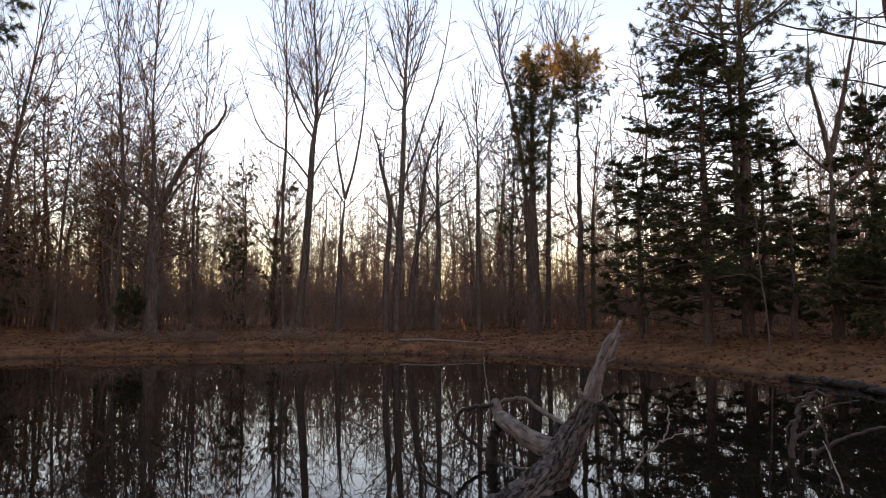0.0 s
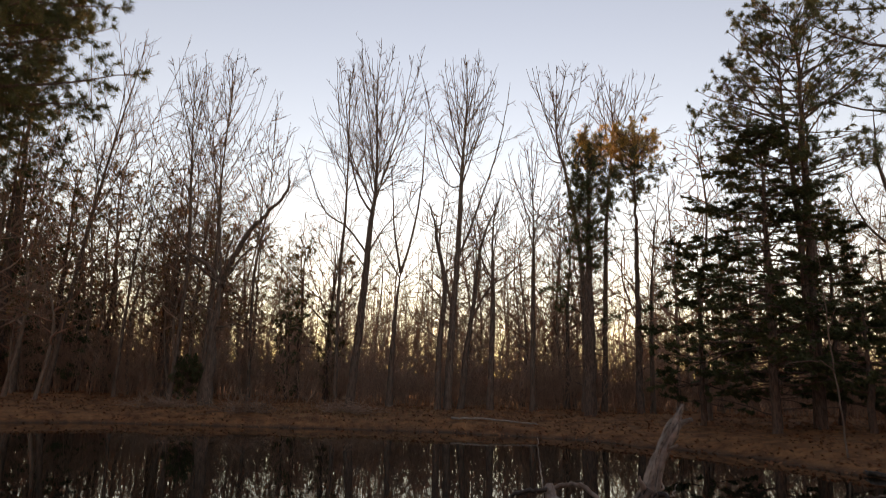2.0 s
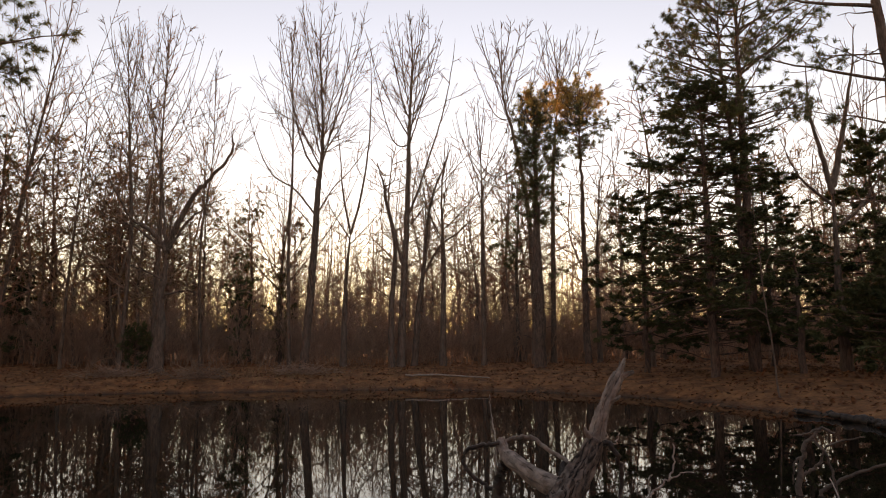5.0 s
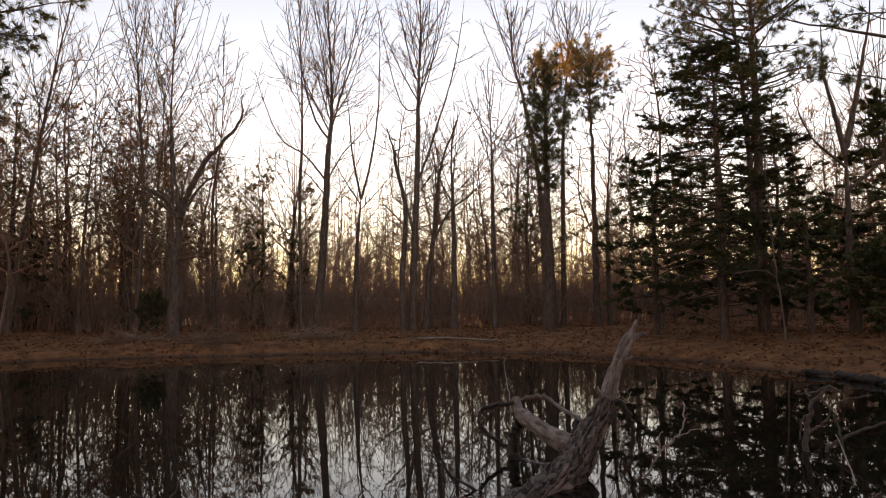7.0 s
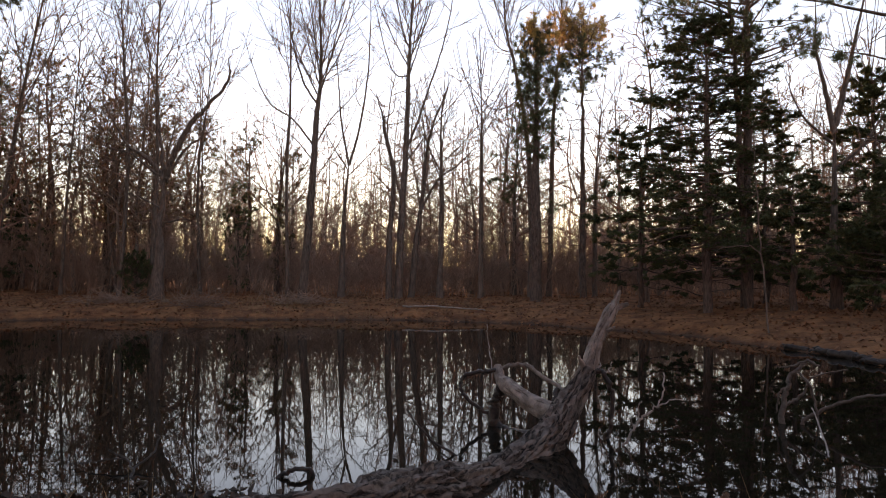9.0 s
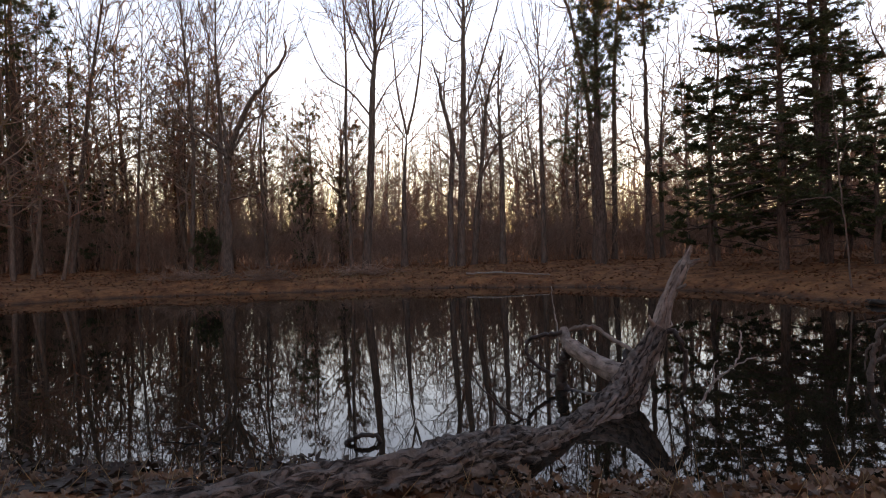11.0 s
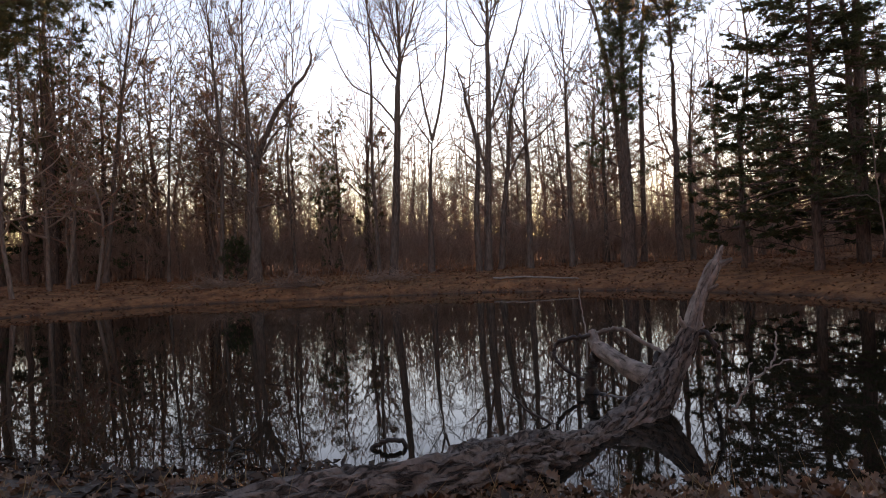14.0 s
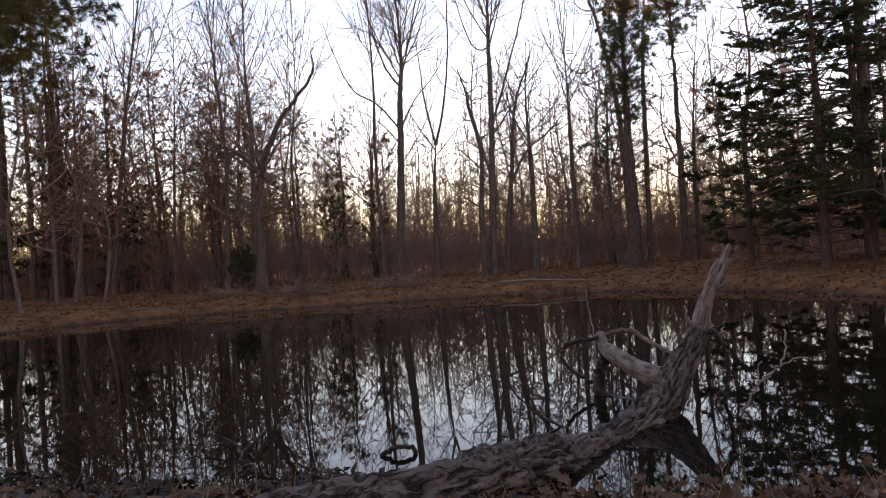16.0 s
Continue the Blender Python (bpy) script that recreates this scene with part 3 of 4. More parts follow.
# ---- the bare trees on the far bank ----
bare_tree("oak_tree", "gnarled bare oak forking into two heavy limbs on the bank", at(-11.25, 27), [(0.1, 0, 2.5), (0.2, 0, 4.9)],
          [(0.97, [(-0.45, 0, 5.5), (-1.2, 0, 6.0), (-1.9, 0.1, 7.0), (-2.6, 0.2, 8.2)], 2.6), (0.97, [(0.5, 0, 5.6), (1.25, 0, 6.9), (1.95, -0.1, 7.7), (2.75, -0.1, 8.75), (2.65, -0.1, 9.25), (2.85, 0, 9.9)], 3.4),
           (0.93, [(-0.1, 0.4, 6.0), (-0.3, 0.6, 7.4), (-0.4, 0.6, 8.6)], 1.8), (0.7, [(-0.7, 0, 4.0), (-1.3, 0.2, 4.2)], 0.6), (0.95, [(1.0, 0.2, 6.0), (1.9, 0.4, 6.7), (2.6, 0.4, 6.9)], 1.5),
           (0.6, [(0.7, -0.2, 3.1), (1.6, -0.3, 3.0)], 0.5), (0.95, [(-0.9, -0.4, 5.6), (-2.0, -0.5, 6.0), (-2.9, -0.5, 7.1)], 1.3), (0.95, [(0.6, -0.4, 6.2), (1.1, -0.6, 7.6)], 1.4)],
          0.28, 11, share=1.9, spread=52, bend=0.16, lift=0.06, low_twigs=0.9, rough=0.14, longest=1.6)


def slim_tree(label, x, y, trunk, radius, fan, seed):
    return bare_tree("bare_tree", label, at(x, y), trunk, [], radius * 0.85, seed, fan=fan)


slim_tree("tall slender bare tree leaning at the water's far bank", -18.5, 28, [(0.5, 0, 3.5), (1.0, 0, 7), (1.55, 0, 10.2), (2.4, 0, 14.4), (2.6, 0, 15.8)], 0.15, (12, 0.42, 0.24, 15.8), 112)
slim_tree("thin bare tree among the others", -16.4, 29.5, [(0.2, 0, 4.5), (0.5, 0, 9), (0.7, 0, 13.5)], 0.095, (10, 0.45, 0.26, 13.6), 113)
slim_tree("slim straight bare tree with a narrow crown", -13.2, 28, [(0.25, 0, 5.4), (0.0, 0, 9.5), (-0.2, 0, 12.6), (-0.3, 0, 14.8)], 0.11, (13, 0.45, 0.2, 14.8), 114)
slim_tree("slim bare tree with many upright branches", -12.2, 28.6, [(0.2, 0, 5.6), (0.1, 0, 9), (0.2, 0, 12.8), (0.3, 0, 15.2)], 0.12, (18, 0.45, 0.25, 15.4), 115)
slim_tree("thin bare tree behind the forked oak", -10.6, 30, [(-0.2, 0, 5), (0.2, 0, 9), (0.2, 0, 13.2)], 0.09, (10, 0.45, 0.22, 13.2), 116)
slim_tree("slim straight bare tree with a narrow crown", -6.6, 29, [(-0.1, 0, 5), (0.0, 0, 9), (-0.1, 0, 13.6), (0, 0, 15)], 0.10, (9, 0.5, 0.18, 15), 117)
slim_tree("dark slim bare tree standing in the brush", -0.25, 29, [(0.05, 0, 4), (0.0, 0, 7), (0.2, 0, 9.6)], 0.17, (9, 0.45, 0.3, 9.8), 118)
slim_tree("slim straight bare tree with a narrow crown", 1.45, 29, [(0, 0, 5), (0, 0, 8), (-0.1, 0, 11.4)], 0.13, (9, 0.5, 0.24, 11.6), 119)
slim_tree("slim straight bare tree with a narrow crown", 3.0, 30.5, [(0, 0, 4), (0.1, 0, 6.4), (0, 0, 8.6)], 0.12, (8, 0.45, 0.3, 8.8), 120)
slim_tree("thin bare tree among the others", -20.6, 29, [(0.0, 0, 4.5), (0.1, 0, 9), (0.3, 0, 13)], 0.16, (10, 0.5, 0.25, 13.2), 121)
slim_tree("thin bare tree among the others", -15.0, 31, [(0.2, 0, 4.0), (0.3, 0, 8), (0.4, 0, 11)], 0.09, (9, 0.45, 0.28, 11.2), 122)
slim_tree("slim bare tree forking beneath the pines", 6.2, 29, [(0.0, 0, 3.5), (0.15, 0, 6.4), (0.5, 0, 9.6)], 0.13, (8, 0.4, 0.3, 9.8), 123)
slim_tree("slim bare tree behind the dark evergreens", 10.2, 27, [(0.1, 0, 4.5), (0.0, 0, 8.0), (0.3, 0, 12.4)], 0.11, (10, 0.4, 0.3, 12.5), 124)
slim_tree("slim bare tree behind the dark evergreens", 14.8, 24, [(0.1, 0, 4.5), (-0.2, 0, 7.0), (0.2, 0, 11.0)], 0.12, (11, 0.35, 0.32, 11.2), 125)
bare_tree("poplar_tree", "tall bare tree with a fan of steep branches", at(-5.7, 27.5), [(0.25, 0, 3), (0.4, 0, 5.3), (0.5, 0, 7.4), (0.65, 0, 8.9), (0.6, 0, 11.2), (0.5, 0, 13.4), (0.6, 0, 15.3)],
          [(0.35, [(-0.5, 0, 7.3), (-1.4, 0, 7.9), (-2.1, 0, 9.4), (-2.5, 0, 10.8)], 0.45), (0.47, [(-0.1, 0, 8.9), (-0.6, 0, 10.9), (-0.8, 0, 12.5), (-1.2, 0, 14.4)], 0.62), (0.56, [(0.45, 0, 10), (0.25, 0, 11.8), (-0.1, 0, 14.4)], 0.55),
           (0.56, [(1.4, 0, 9.9), (1.8, 0, 11.2), (2.15, 0, 12.8)], 0.5), (0.6, [(0.95, 0, 10.6), (1.2, 0, 12.2), (1.4, 0, 14.5)], 0.55), (0.34, [(1.0, 0.1, 7.2), (1.9, 0.1, 8.2), (2.6, 0.1, 9.3)], 0.36), (0.31, [(-0.5, -0.2, 6.6), (-1.6, -0.3, 7.2)], 0.3)],
          0.18, 17, low_twigs=0.5, share=2.0, fan=(15, 0.5, 0.2, 15.4))
bare_tree("bare_tree", "bare tree splitting low into two stems", at(-4.35, 29), [(0.05, 0, 3), (0.25, 0, 5.5)],
          [(1.0, [(-0.1, 0, 7.4), (-0.25, 0, 9.2), (-0.5, 0, 11.2)], 3.0), (1.0, [(0.65, 0, 7.0), (1.0, 0, 9.4), (1.1, 0, 11.8), (1.05, 0, 13.4)], 3.4), (0.9, [(0.9, 0.1, 5.8), (1.6, 0.1, 6.6)], 0.9), (0.95, [(-0.6, 0.3, 6.6), (-1.3, 0.4, 8.0)], 1.3)], 0.16, 19, low_twigs=0.8, share=1.7)
bare_tree("poplar_tree", "tall bare tree with several stems rising from one base", at(-1.95, 28.5), [(0.1, 0, 3), (0.25, 0, 5.6), (0.35, 0, 9.2), (0.45, 0, 11.6), (0.5, 0, 13.4), (0.4, 0, 15.2)],
          [(0.6, [(0.15, 0, 10.8), (-0.2, 0, 12.6), (-0.55, 0, 14.2)], 0.65), (0.6, [(0.75, 0, 10.9), (1.2, 0, 12.8), (1.2, 0, 15)], 0.65), (0.36, [(0.75, 0, 7.3), (1.1, 0, 8.4), (1.75, 0, 10.4), (2.2, 0, 12.6), (2.35, 0, 13.9)], 0.62),
           (0.34, [(1.6, 0.2, 7.4), (2.9, 0.2, 8.9), (3.6, 0.2, 9.3)], 0.3), (0.5, [(-0.3, 0, 9.4), (-0.9, 0, 11.4), (-1.3, 0, 13.6)], 0.5)], 0.17, 20, low_twigs=0.5, share=2.0, fan=(14, 0.5, 0.2, 15.3))
bare_tree("bare_tree", "slim bare stem with a crooked top", at(-2.3, 28.2), [(0.0, 0, 2.5), (0.15, 0, 4.9), (-0.25, 0, 6.9), (-0.3, 0, 7.4), (-0.6, 0, 8.4)], [(0.8, [(0.1, 0.1, 7.7), (0.2, 0.1, 8.6)], 0.9)], 0.14, 21, spread=50, bend=0.15, share=1.8, longest=1.2)
bare_tree("bare_tree", "bare tree with a long low limb over the bank", at(-1.45, 28.9), [(0.2, 0, 2.2), (0.45, 0, 4.2), (0.75, 0, 6.8), (1.5, 0, 8.8)],
          [(0.46, [(1.1, -0.1, 4.9), (1.9, -0.1, 5.5), (2.6, -0.1, 6.2), (2.9, -0.1, 6.3)], 0.8), (0.6, [(0.5, 0.1, 7.0), (0.2, 0.1, 8.4)], 0.7)], 0.15, 22, spread=46, bend=0.12, share=1.8, longest=1.3)
bare_tree("poplar_tree", "tall bare tree rising behind the pines with sunlit-coloured tops", at(3.6, 29.5), [(0.0, 0, 3.6), (-0.2, 0, 7), (-0.7, 0, 9.8), (-1.1, 0, 11.5), (-1.2, 0, 13), (-1.5, 0, 15.2)],
          [(0.58, [(-1.5, 0, 10.8), (-2.1, 0, 12.2), (-2.5, 0, 13.4)], 0.55), (0.7, [(-1.0, 0, 13.2), (-0.7, 0, 14.8)], 0.6), (0.42, [(-1.6, 0, 8), (-2.9, 0, 9.4), (-3.4, 0, 9.8)], 0.4)], 0.14, 25, low_twigs=0.5, share=2.0, fan=(11, 0.52, 0.2, 15.2))
bare_tree("poplar_tree", "tall bare tree rising behind the pines with sunlit-coloured tops", at(4.5, 30.5), [(0.1, 0, 3.8), (0.2, 0, 8), (0.45, 0, 11), (0.55, 0, 13.2), (0.1, 0, 15.2)],
          [(0.66, [(1.0, 0, 12.6), (1.4, 0, 13.8), (1.5, 0, 15.4)], 0.75), (0.7, [(1.5, 0, 13.6), (2.1, 0, 15)], 0.6), (0.5, [(1.3, 0, 10.6), (2.4, 0, 12.0), (3.1, 0, 12.4)], 0.5)], 0.13, 26, low_twigs=0.55, share=2.0, fan=(11, 0.55, 0.2, 15.4))
bare_tree("bare_tree", "stout bare tree with forked upper limbs", at(11.8, 21), [(-0.05, 0, 2.5), (0.0, 0, 5.6)],
          [(1.0, [(0.35, 0, 6.9), (0.6, 0, 8.0), (0.9, 0, 9.4), (1.1, 0, 10.8)], 5.0), (0.97, [(-0.25, 0, 6.6), (-0.55, 0, 8.0), (-0.5, 0, 9.6)], 3.4), (0.8, [(1.0, 0, 5.2), (1.8, 0, 6.6)], 1.2), (0.9, [(-0.9, 0.2, 6.0), (-1.4, 0.2, 7.2)], 1.4)], 0.2, 28, spread=46, bend=0.13, low_twigs=0.8, share=1.8, longest=1.6)
bare_tree("bare_tree", "reddish bare tree behind the bank", at(-8.0, 33), [(0, 0, 3), (0.1, 0, 5.5), (0.1, 0, 8.6)], [], 0.15, 29, twig=RED_TWIG, low_twigs=0.4, spread=44, bend=0.13, fan=(15, 0.35, 0.4, 9.4), share=1.7)

# ---- the pines ----
pine("pine_tree", "pine with a top coloured golden as if sunlit and thin grey-green boughs on the bank", at(3.5, 27), 10.3, 0.24, 5.0, 1.7, 41, lit_needles=SUN_PAINTED_NEEDLE, shoot=8.5, lit_from=0.76, up=0.9, taper=0.3, full=0.55, whorl=0.27, boughs=4, bare=0.22, dead=12, size=0.17, count=20,
     spots=((3.3, 165, 1.9), (3.9, 190, 2.1), (3.1, 10, 1.3), (4.6, 160, 1.8)))
pine("pine_tree", "slender pine with a rounded crown coloured golden as if sunlit", at(5.5, 28), 10.8, 0.15, 8.0, 1.75, 42, lit_needles=SUN_PAINTED_NEEDLE, shoot=8.5, lit_from=0.35, up=0.6, taper=0.3, full=0.6, whorl=0.22, boughs=5, lean=(0.0, 0), dead=26, bare=0.25, size=0.15, count=22)
pine("pine_tree", "tall dark green pine with layered boughs on the bank", at(9.3, 21.5), 12.9, 0.2, 6.3, 3.7, 43, up=0.42, taper=0.5, whorl=0.34, boughs=4, lean=(0.1, 0), full=0.3, bare=0.4, sway=0.4, dead=18, round_low=0.45)
pine("pine_tree", "tall dark green pine with layered boughs on the bank", at(9.2, 21.2), 12.0, 0.14, 6.6, 3.2, 44, up=0.45, taper=0.5, whorl=0.4, boughs=3, lean=(-0.55, 0), bias=math.pi, full=0.3, bare=0.4, round_low=0.6)
pine("hemlock_tree", "dark evergreen with drooping layered boughs near the water", at(7.9, 21), 9.0, 0.15, 1.4, 3.3, 45, needles=DARK_NEEDLE, droop=0.1, up=0.1, whorl=0.25, size=0.1, flat=0.6, boughs=6, taper=0.55, full=0.12, round_low=0.85, sway=0.5, count=14, wide=0.010, shoot=8.0, category="evergreen tree", dead=10)
pine("pine_tree", "large pine with a bare trunk and high spreading boughs", at(10.15, 15), 15.5, 0.17, 9.6, 3.6, 46, up=0.12, whorl=0.6, lean=(-0.6, 0), bias=math.pi, full=0.4, dead=8, 
     spots=((8.9, 178, 3.2), (8.0, 184, 3.8), (6.9, 180, 1.7), (6.3, 175, 3.2), (6.4, 5, 2.2), (5.4, 190, 2.0), (8.4, 20, 2.6)))
pine("pine_tree", "large pine with dark spreading boughs over the bank", at(-17.0, 17.2), 17.5, 0.27, 7.6, 6.4, 47, up=0.1, whorl=0.62, boughs=4, bias=0.15, taper=0.25, full=0.6, size=0.22, count=28, wide=0.009, bare=0.25, sway=0.35, round_low=0.7)
pine("pine_tree", "large pine with dark spreading boughs over the bank", at(-19.5, 21.5), 16.5, 0.25, 6.0, 4.3, 147, up=0.15, whorl=0.45, boughs=4, taper=0.3, full=0.5, size=0.19, wide=0.010)
for x, y, h, r, c, reach, seed in ((-24.3, 29, 15, 0.26, 7.5, 2.8, 48), (-22.7, 28.6, 14, 0.15, 7.0, 2.2, 49), (-22.0, 29.5, 15.5, 0.24, 6.5, 3.0, 65), (-20.0, 26.5, 12.5, 0.14, 5.0, 2.0, 64), (-26.5, 31, 13, 0.2, 4.5, 2.4, 66), (-25.6, 27.0, 14, 0.24, 5.5, 3.0, 91), (-23.2, 31.5, 12, 0.2, 4.0, 2.6, 92), (-21.0, 32, 11, 0.17, 3.5, 2.4, 93)):
    pine("pine_tree", "slim dark pine with a bare trunk among the bare trees", at(x, y), h, r, c, reach, seed, needles=DARK_NEEDLE, up=0.25, whorl=0.7, full=0.35, size=0.22, wide=0.013, count=16, shoot=3.6)
for x, y, h, reach, seed in ((10.8, 23.5, 7.0, 2.8, 61), (13.6, 22.0, 7.5, 3.0, 62), (14.6, 18, 6.5, 2.8, 63), (12.6, 19.4, 4.6, 2.5, 68), (16.5, 21, 8.0, 3.0, 69), (9.9, 19.8, 3.6, 2.2, 70), (6.6, 23.5, 6.0, 2.6, 72), (11.6, 17.6, 3.2, 2.2, 73), (9.0, 23.8, 4.5, 2.4, 77), (-22.6, 30.8, 6.0, 2.4, 74), (-25.0, 29.4, 5.0, 2.4, 75), (-19.4, 31.4, 4.4, 2.0, 76), (18.5, 17, 8.0, 3.0, 71)):
    pine("hemlock_tree", "dark evergreen standing in the shade of the bank", at(x, y), h, 0.11, 0.8, reach, seed, needles=DARK_NEEDLE, droop=0.08, up=0.1, whorl=0.36, size=0.16, flat=0.5, boughs=4, round_low=0.85, taper=0.7, count=9, wide=0.03, shoot=4.0, category="evergreen tree", dead=0)
for x, y, h, reach, seed in ((-19.6, 34, 11.2, 2.0, 81), (-22.0, 35, 10.0, 2.0, 82), (-17.0, 34.5, 9.4, 1.9, 83), (-12.4, 35, 8.4, 1.9, 84), (-14.6, 36, 8.4, 1.8, 86), (-9.4, 33, 7.2, 1.7, 87), (8.2, 33, 8.2, 1.8, 88), (-8.0, 36, 7.0, 1.6, 89)):
    pine("pine_tree", "olive-brown pine mingled with the bare trees behind the bank", at(x, y), h, 0.12, h * 0.32, reach, seed, needles=OLIVE_NEEDLE, up=0.45, whorl=0.5, size=0.17, count=14, wide=0.013, shoot=4, taper=0.5, full=0.3)
pine("cedar_tree", "young olive-brown cedar in the brush behind the oak", at(-9.3, 31), 4.6, 0.08, 0.4, 1.4, 50, needles=NEEDLE, whorl=0.34, up=0.6, size=0.16, count=14, wide=0.016, dead=0, category="evergreen tree")
pine("cedar_tree", "young olive-brown cedar in the brush behind the oak", at(-7.6, 31.5), 3.8, 0.07, 0.4, 1.3, 51, needles=OLIVE_NEEDLE, whorl=0.34, up=0.6, size=0.16, count=14, wide=0.016, dead=0, category="evergreen tree")
pine("holly_shrub", "low dark evergreen shrub on the bank", at(-12.7, 28.4), 1.5, 0.05, 0.1, 1.0, 52, needles=DARK_NEEDLE, whorl=0.15, boughs=5, up=0.6, size=0.14, count=12, wide=0.02, shoot=5, dead=0, full=0.5, round_low=0.8, category="shrub")
pine("holly_shrub", "low dark evergreen shrub on the bank", at(12.6, 20.5), 2.0, 0.06, 0.1, 1.3, 53, needles=DARK_NEEDLE, whorl=0.2, boughs=5, up=0.5, size=0.14, count=12, wide=0.02, shoot=5, dead=0, full=0.4, round_low=0.8, category="shrub")

# ---- woods behind, copied from a few grown trees ----
rng = np.random.default_rng(77)


def woodland_tree(k, h, leafy, grade):
    """A woodland tree with crooked limbs; the third grade is for those far off."""
    limbs = []
    for j in range(13 if grade else 9):
        a = j * 2.4 + rng.normal(0, 0.3)
        b = 0.25 + (0.055 if grade else 0.075) * j
        o = rng.uniform(0.7, 1.4) * (1.2 - 0.55 * b)
        c = a + rng.choice((-0.6, 0.6))
        rise = rng.uniform(0.6, 1.15) * (1.2 - 0.4 * b)
        limbs.append((b, [(math.cos(a) * 0.9 * o, math.sin(a) * 0.9 * o, h * b + 0.5 * rise), (math.cos(c) * 1.7 * o, math.sin(c) * 1.7 * o, h * b + 1.3 * rise), (math.cos(c + 0.4) * 2.5 * o, math.sin(c + 0.4) * 2.5 * o, h * b + 2.3 * rise)], 0.8 if j % 3 else 1.0))
    sway = rng.normal(0, 0.3, 4)
    return bare_tree("woodland_tree", "woodland tree holding on to its dry olive-brown leaves" if leafy else "bare woodland tree standing behind the pond", at(-34 + 6.5 * k, 38 + 2.1 * k), [(sway[0], sway[1], h * 0.35), (-sway[0], sway[2], h * 0.7), (sway[3], 0.1, h)], limbs,
                     0.085, 60 + k, twig=RED_TWIG if k % 3 == 1 else HAZY_TWIG, bark=HAZY_BARK, share=1.5 if grade else 1.2, ratio=0.5, thin=0.0095 if grade else 0.015, lift=0.05, spread=50, bend=0.17, group="woodland trees", radial=6, joined=True, fine=0.45 if grade else 0.3, rough=0.14,
                     leaves=(OLIVE_LEAF, 900, 0.085) if leafy else None, longest=1.8)


bare_kinds = [woodland_tree(k, 8.2 + 0.6 * k, False, 1) for k in range(6)]
leafy_kinds = [woodland_tree(6 + k, 8.6 + 0.9 * k, True, 1) for k in range(3)]
far_kinds = [woodland_tree(9 + k, 9.0 + 0.8 * k, False, 0) for k in range(3)]


def place(kind, x, y, s, turn, tall=1.0):
    m = Matrix.Translation(at(x, y)) @ Matrix.Rotation(turn, 4, "Z") @ Matrix.Diagonal((s, s, s * tall, 1))
    return copy_thing(kind, m)


def pick(x, y):
    share = 0.55 if x < -9 else 0.3 if x > 7 else 0.06
    some = leafy_kinds if rng.random() < share else bare_kinds
    some = far_kinds if y > 43 else some
    return some[int(rng.integers(0, len(some)))]


for i in range(62):
    y = 31 + 36 * rng.random() ** 1.3
    x = rng.uniform(-1, 1) * (9 + y * 0.66)
    place(pick(x, y), x, y, rng.uniform(0.72, 1.12), rng.uniform(0, 6.28), rng.uniform(0.9, 1.12))
for i in range(22):
    x = rng.uniform(-27, -9.5)
    place(pick(x, 30), x, rng.uniform(30, 38), rng.uniform(0.8, 1.15), rng.uniform(0, 6.28), rng.uniform(0.95, 1.15))
for i in range(18):
    x, y = rng.uniform(-4, 9), rng.uniform(31, 42)
    place(pick(x, y), x, y, rng.uniform(0.8, 1.12), rng.uniform(0, 6.28), rng.uniform(0.95, 1.1))
for i in range(12):
    x = rng.uniform(-25, -13)
    place(leafy_kinds[i % 3], x, rng.uniform(30, 37), rng.uniform(0.85, 1.15), rng.uniform(0, 6.28))
for i in range(20):
    x = rng.uniform(7, 26)
    place(pick(x, 30), x, rng.uniform(25, 36), rng.uniform(0.8, 1.1), rng.uniform(0, 6.28))
for i in range(30):
    x, y = rng.choice((-1, 1)) * rng.uniform(17, 30), rng.uniform(6, 28)
    if shore(x, y) > 2.5:
        place(pick(x, y), x, y, rng.uniform(0.8, 1.1), rng.uniform(0, 6.28))

# The woods going on far behind.
rng = np.random.default_rng(99)
stand = Soup()
n = 2100
y = 44 + 83 * rng.random(n)
x = rng.uniform(-1, 1, n) * (8 + y * 0.72)
h = np.where(np.arange(n) % 5 < 2, rng.uniform(6, 12, n) + 0.02 * (y - 52), rng.uniform(1.5, 5, n))
foot = np.array([at(a, b) for a, b in zip(x, y)])
way = np.stack([rng.normal(0, 0.06, n), rng.normal(0, 0.06, n), np.ones(n)], 1)
stems = np.stack([foot + way * (h * f)[:, None] + rng.normal(0, 0.12 if f else 0, (n, 3)) * (1, 1, 0) for f in (0, 0.2, 0.4, 0.6, 0.8, 1.0)], 1)
stand.tubes(stems, np.linspace(1, 0.25, 6)[None] * (rng.uniform(0.004, 0.009, n) * h + 0.015)[:, None])
b1 = shoots(rng, stems, 1.4, 0.3, 46, 0.08, 3, 0.1, 0.14, 0.8, 3.2)
stand.tubes(b1, tapered(0.035, 0.018, b1))
b2 = shoots(rng, b1, 1.2, 0.5, 46, 0.06, 2, 0.2, 0.12, 0.5, 1.4)
stand.cones(b2[:, 0], b2[:, 1], 0.020)
tagged(new("far_woodland", stand.mesh("far_woodland", HAZY_TWIG)), "distant stand of grey-brown leafless trees", "woods", kind="stuff")

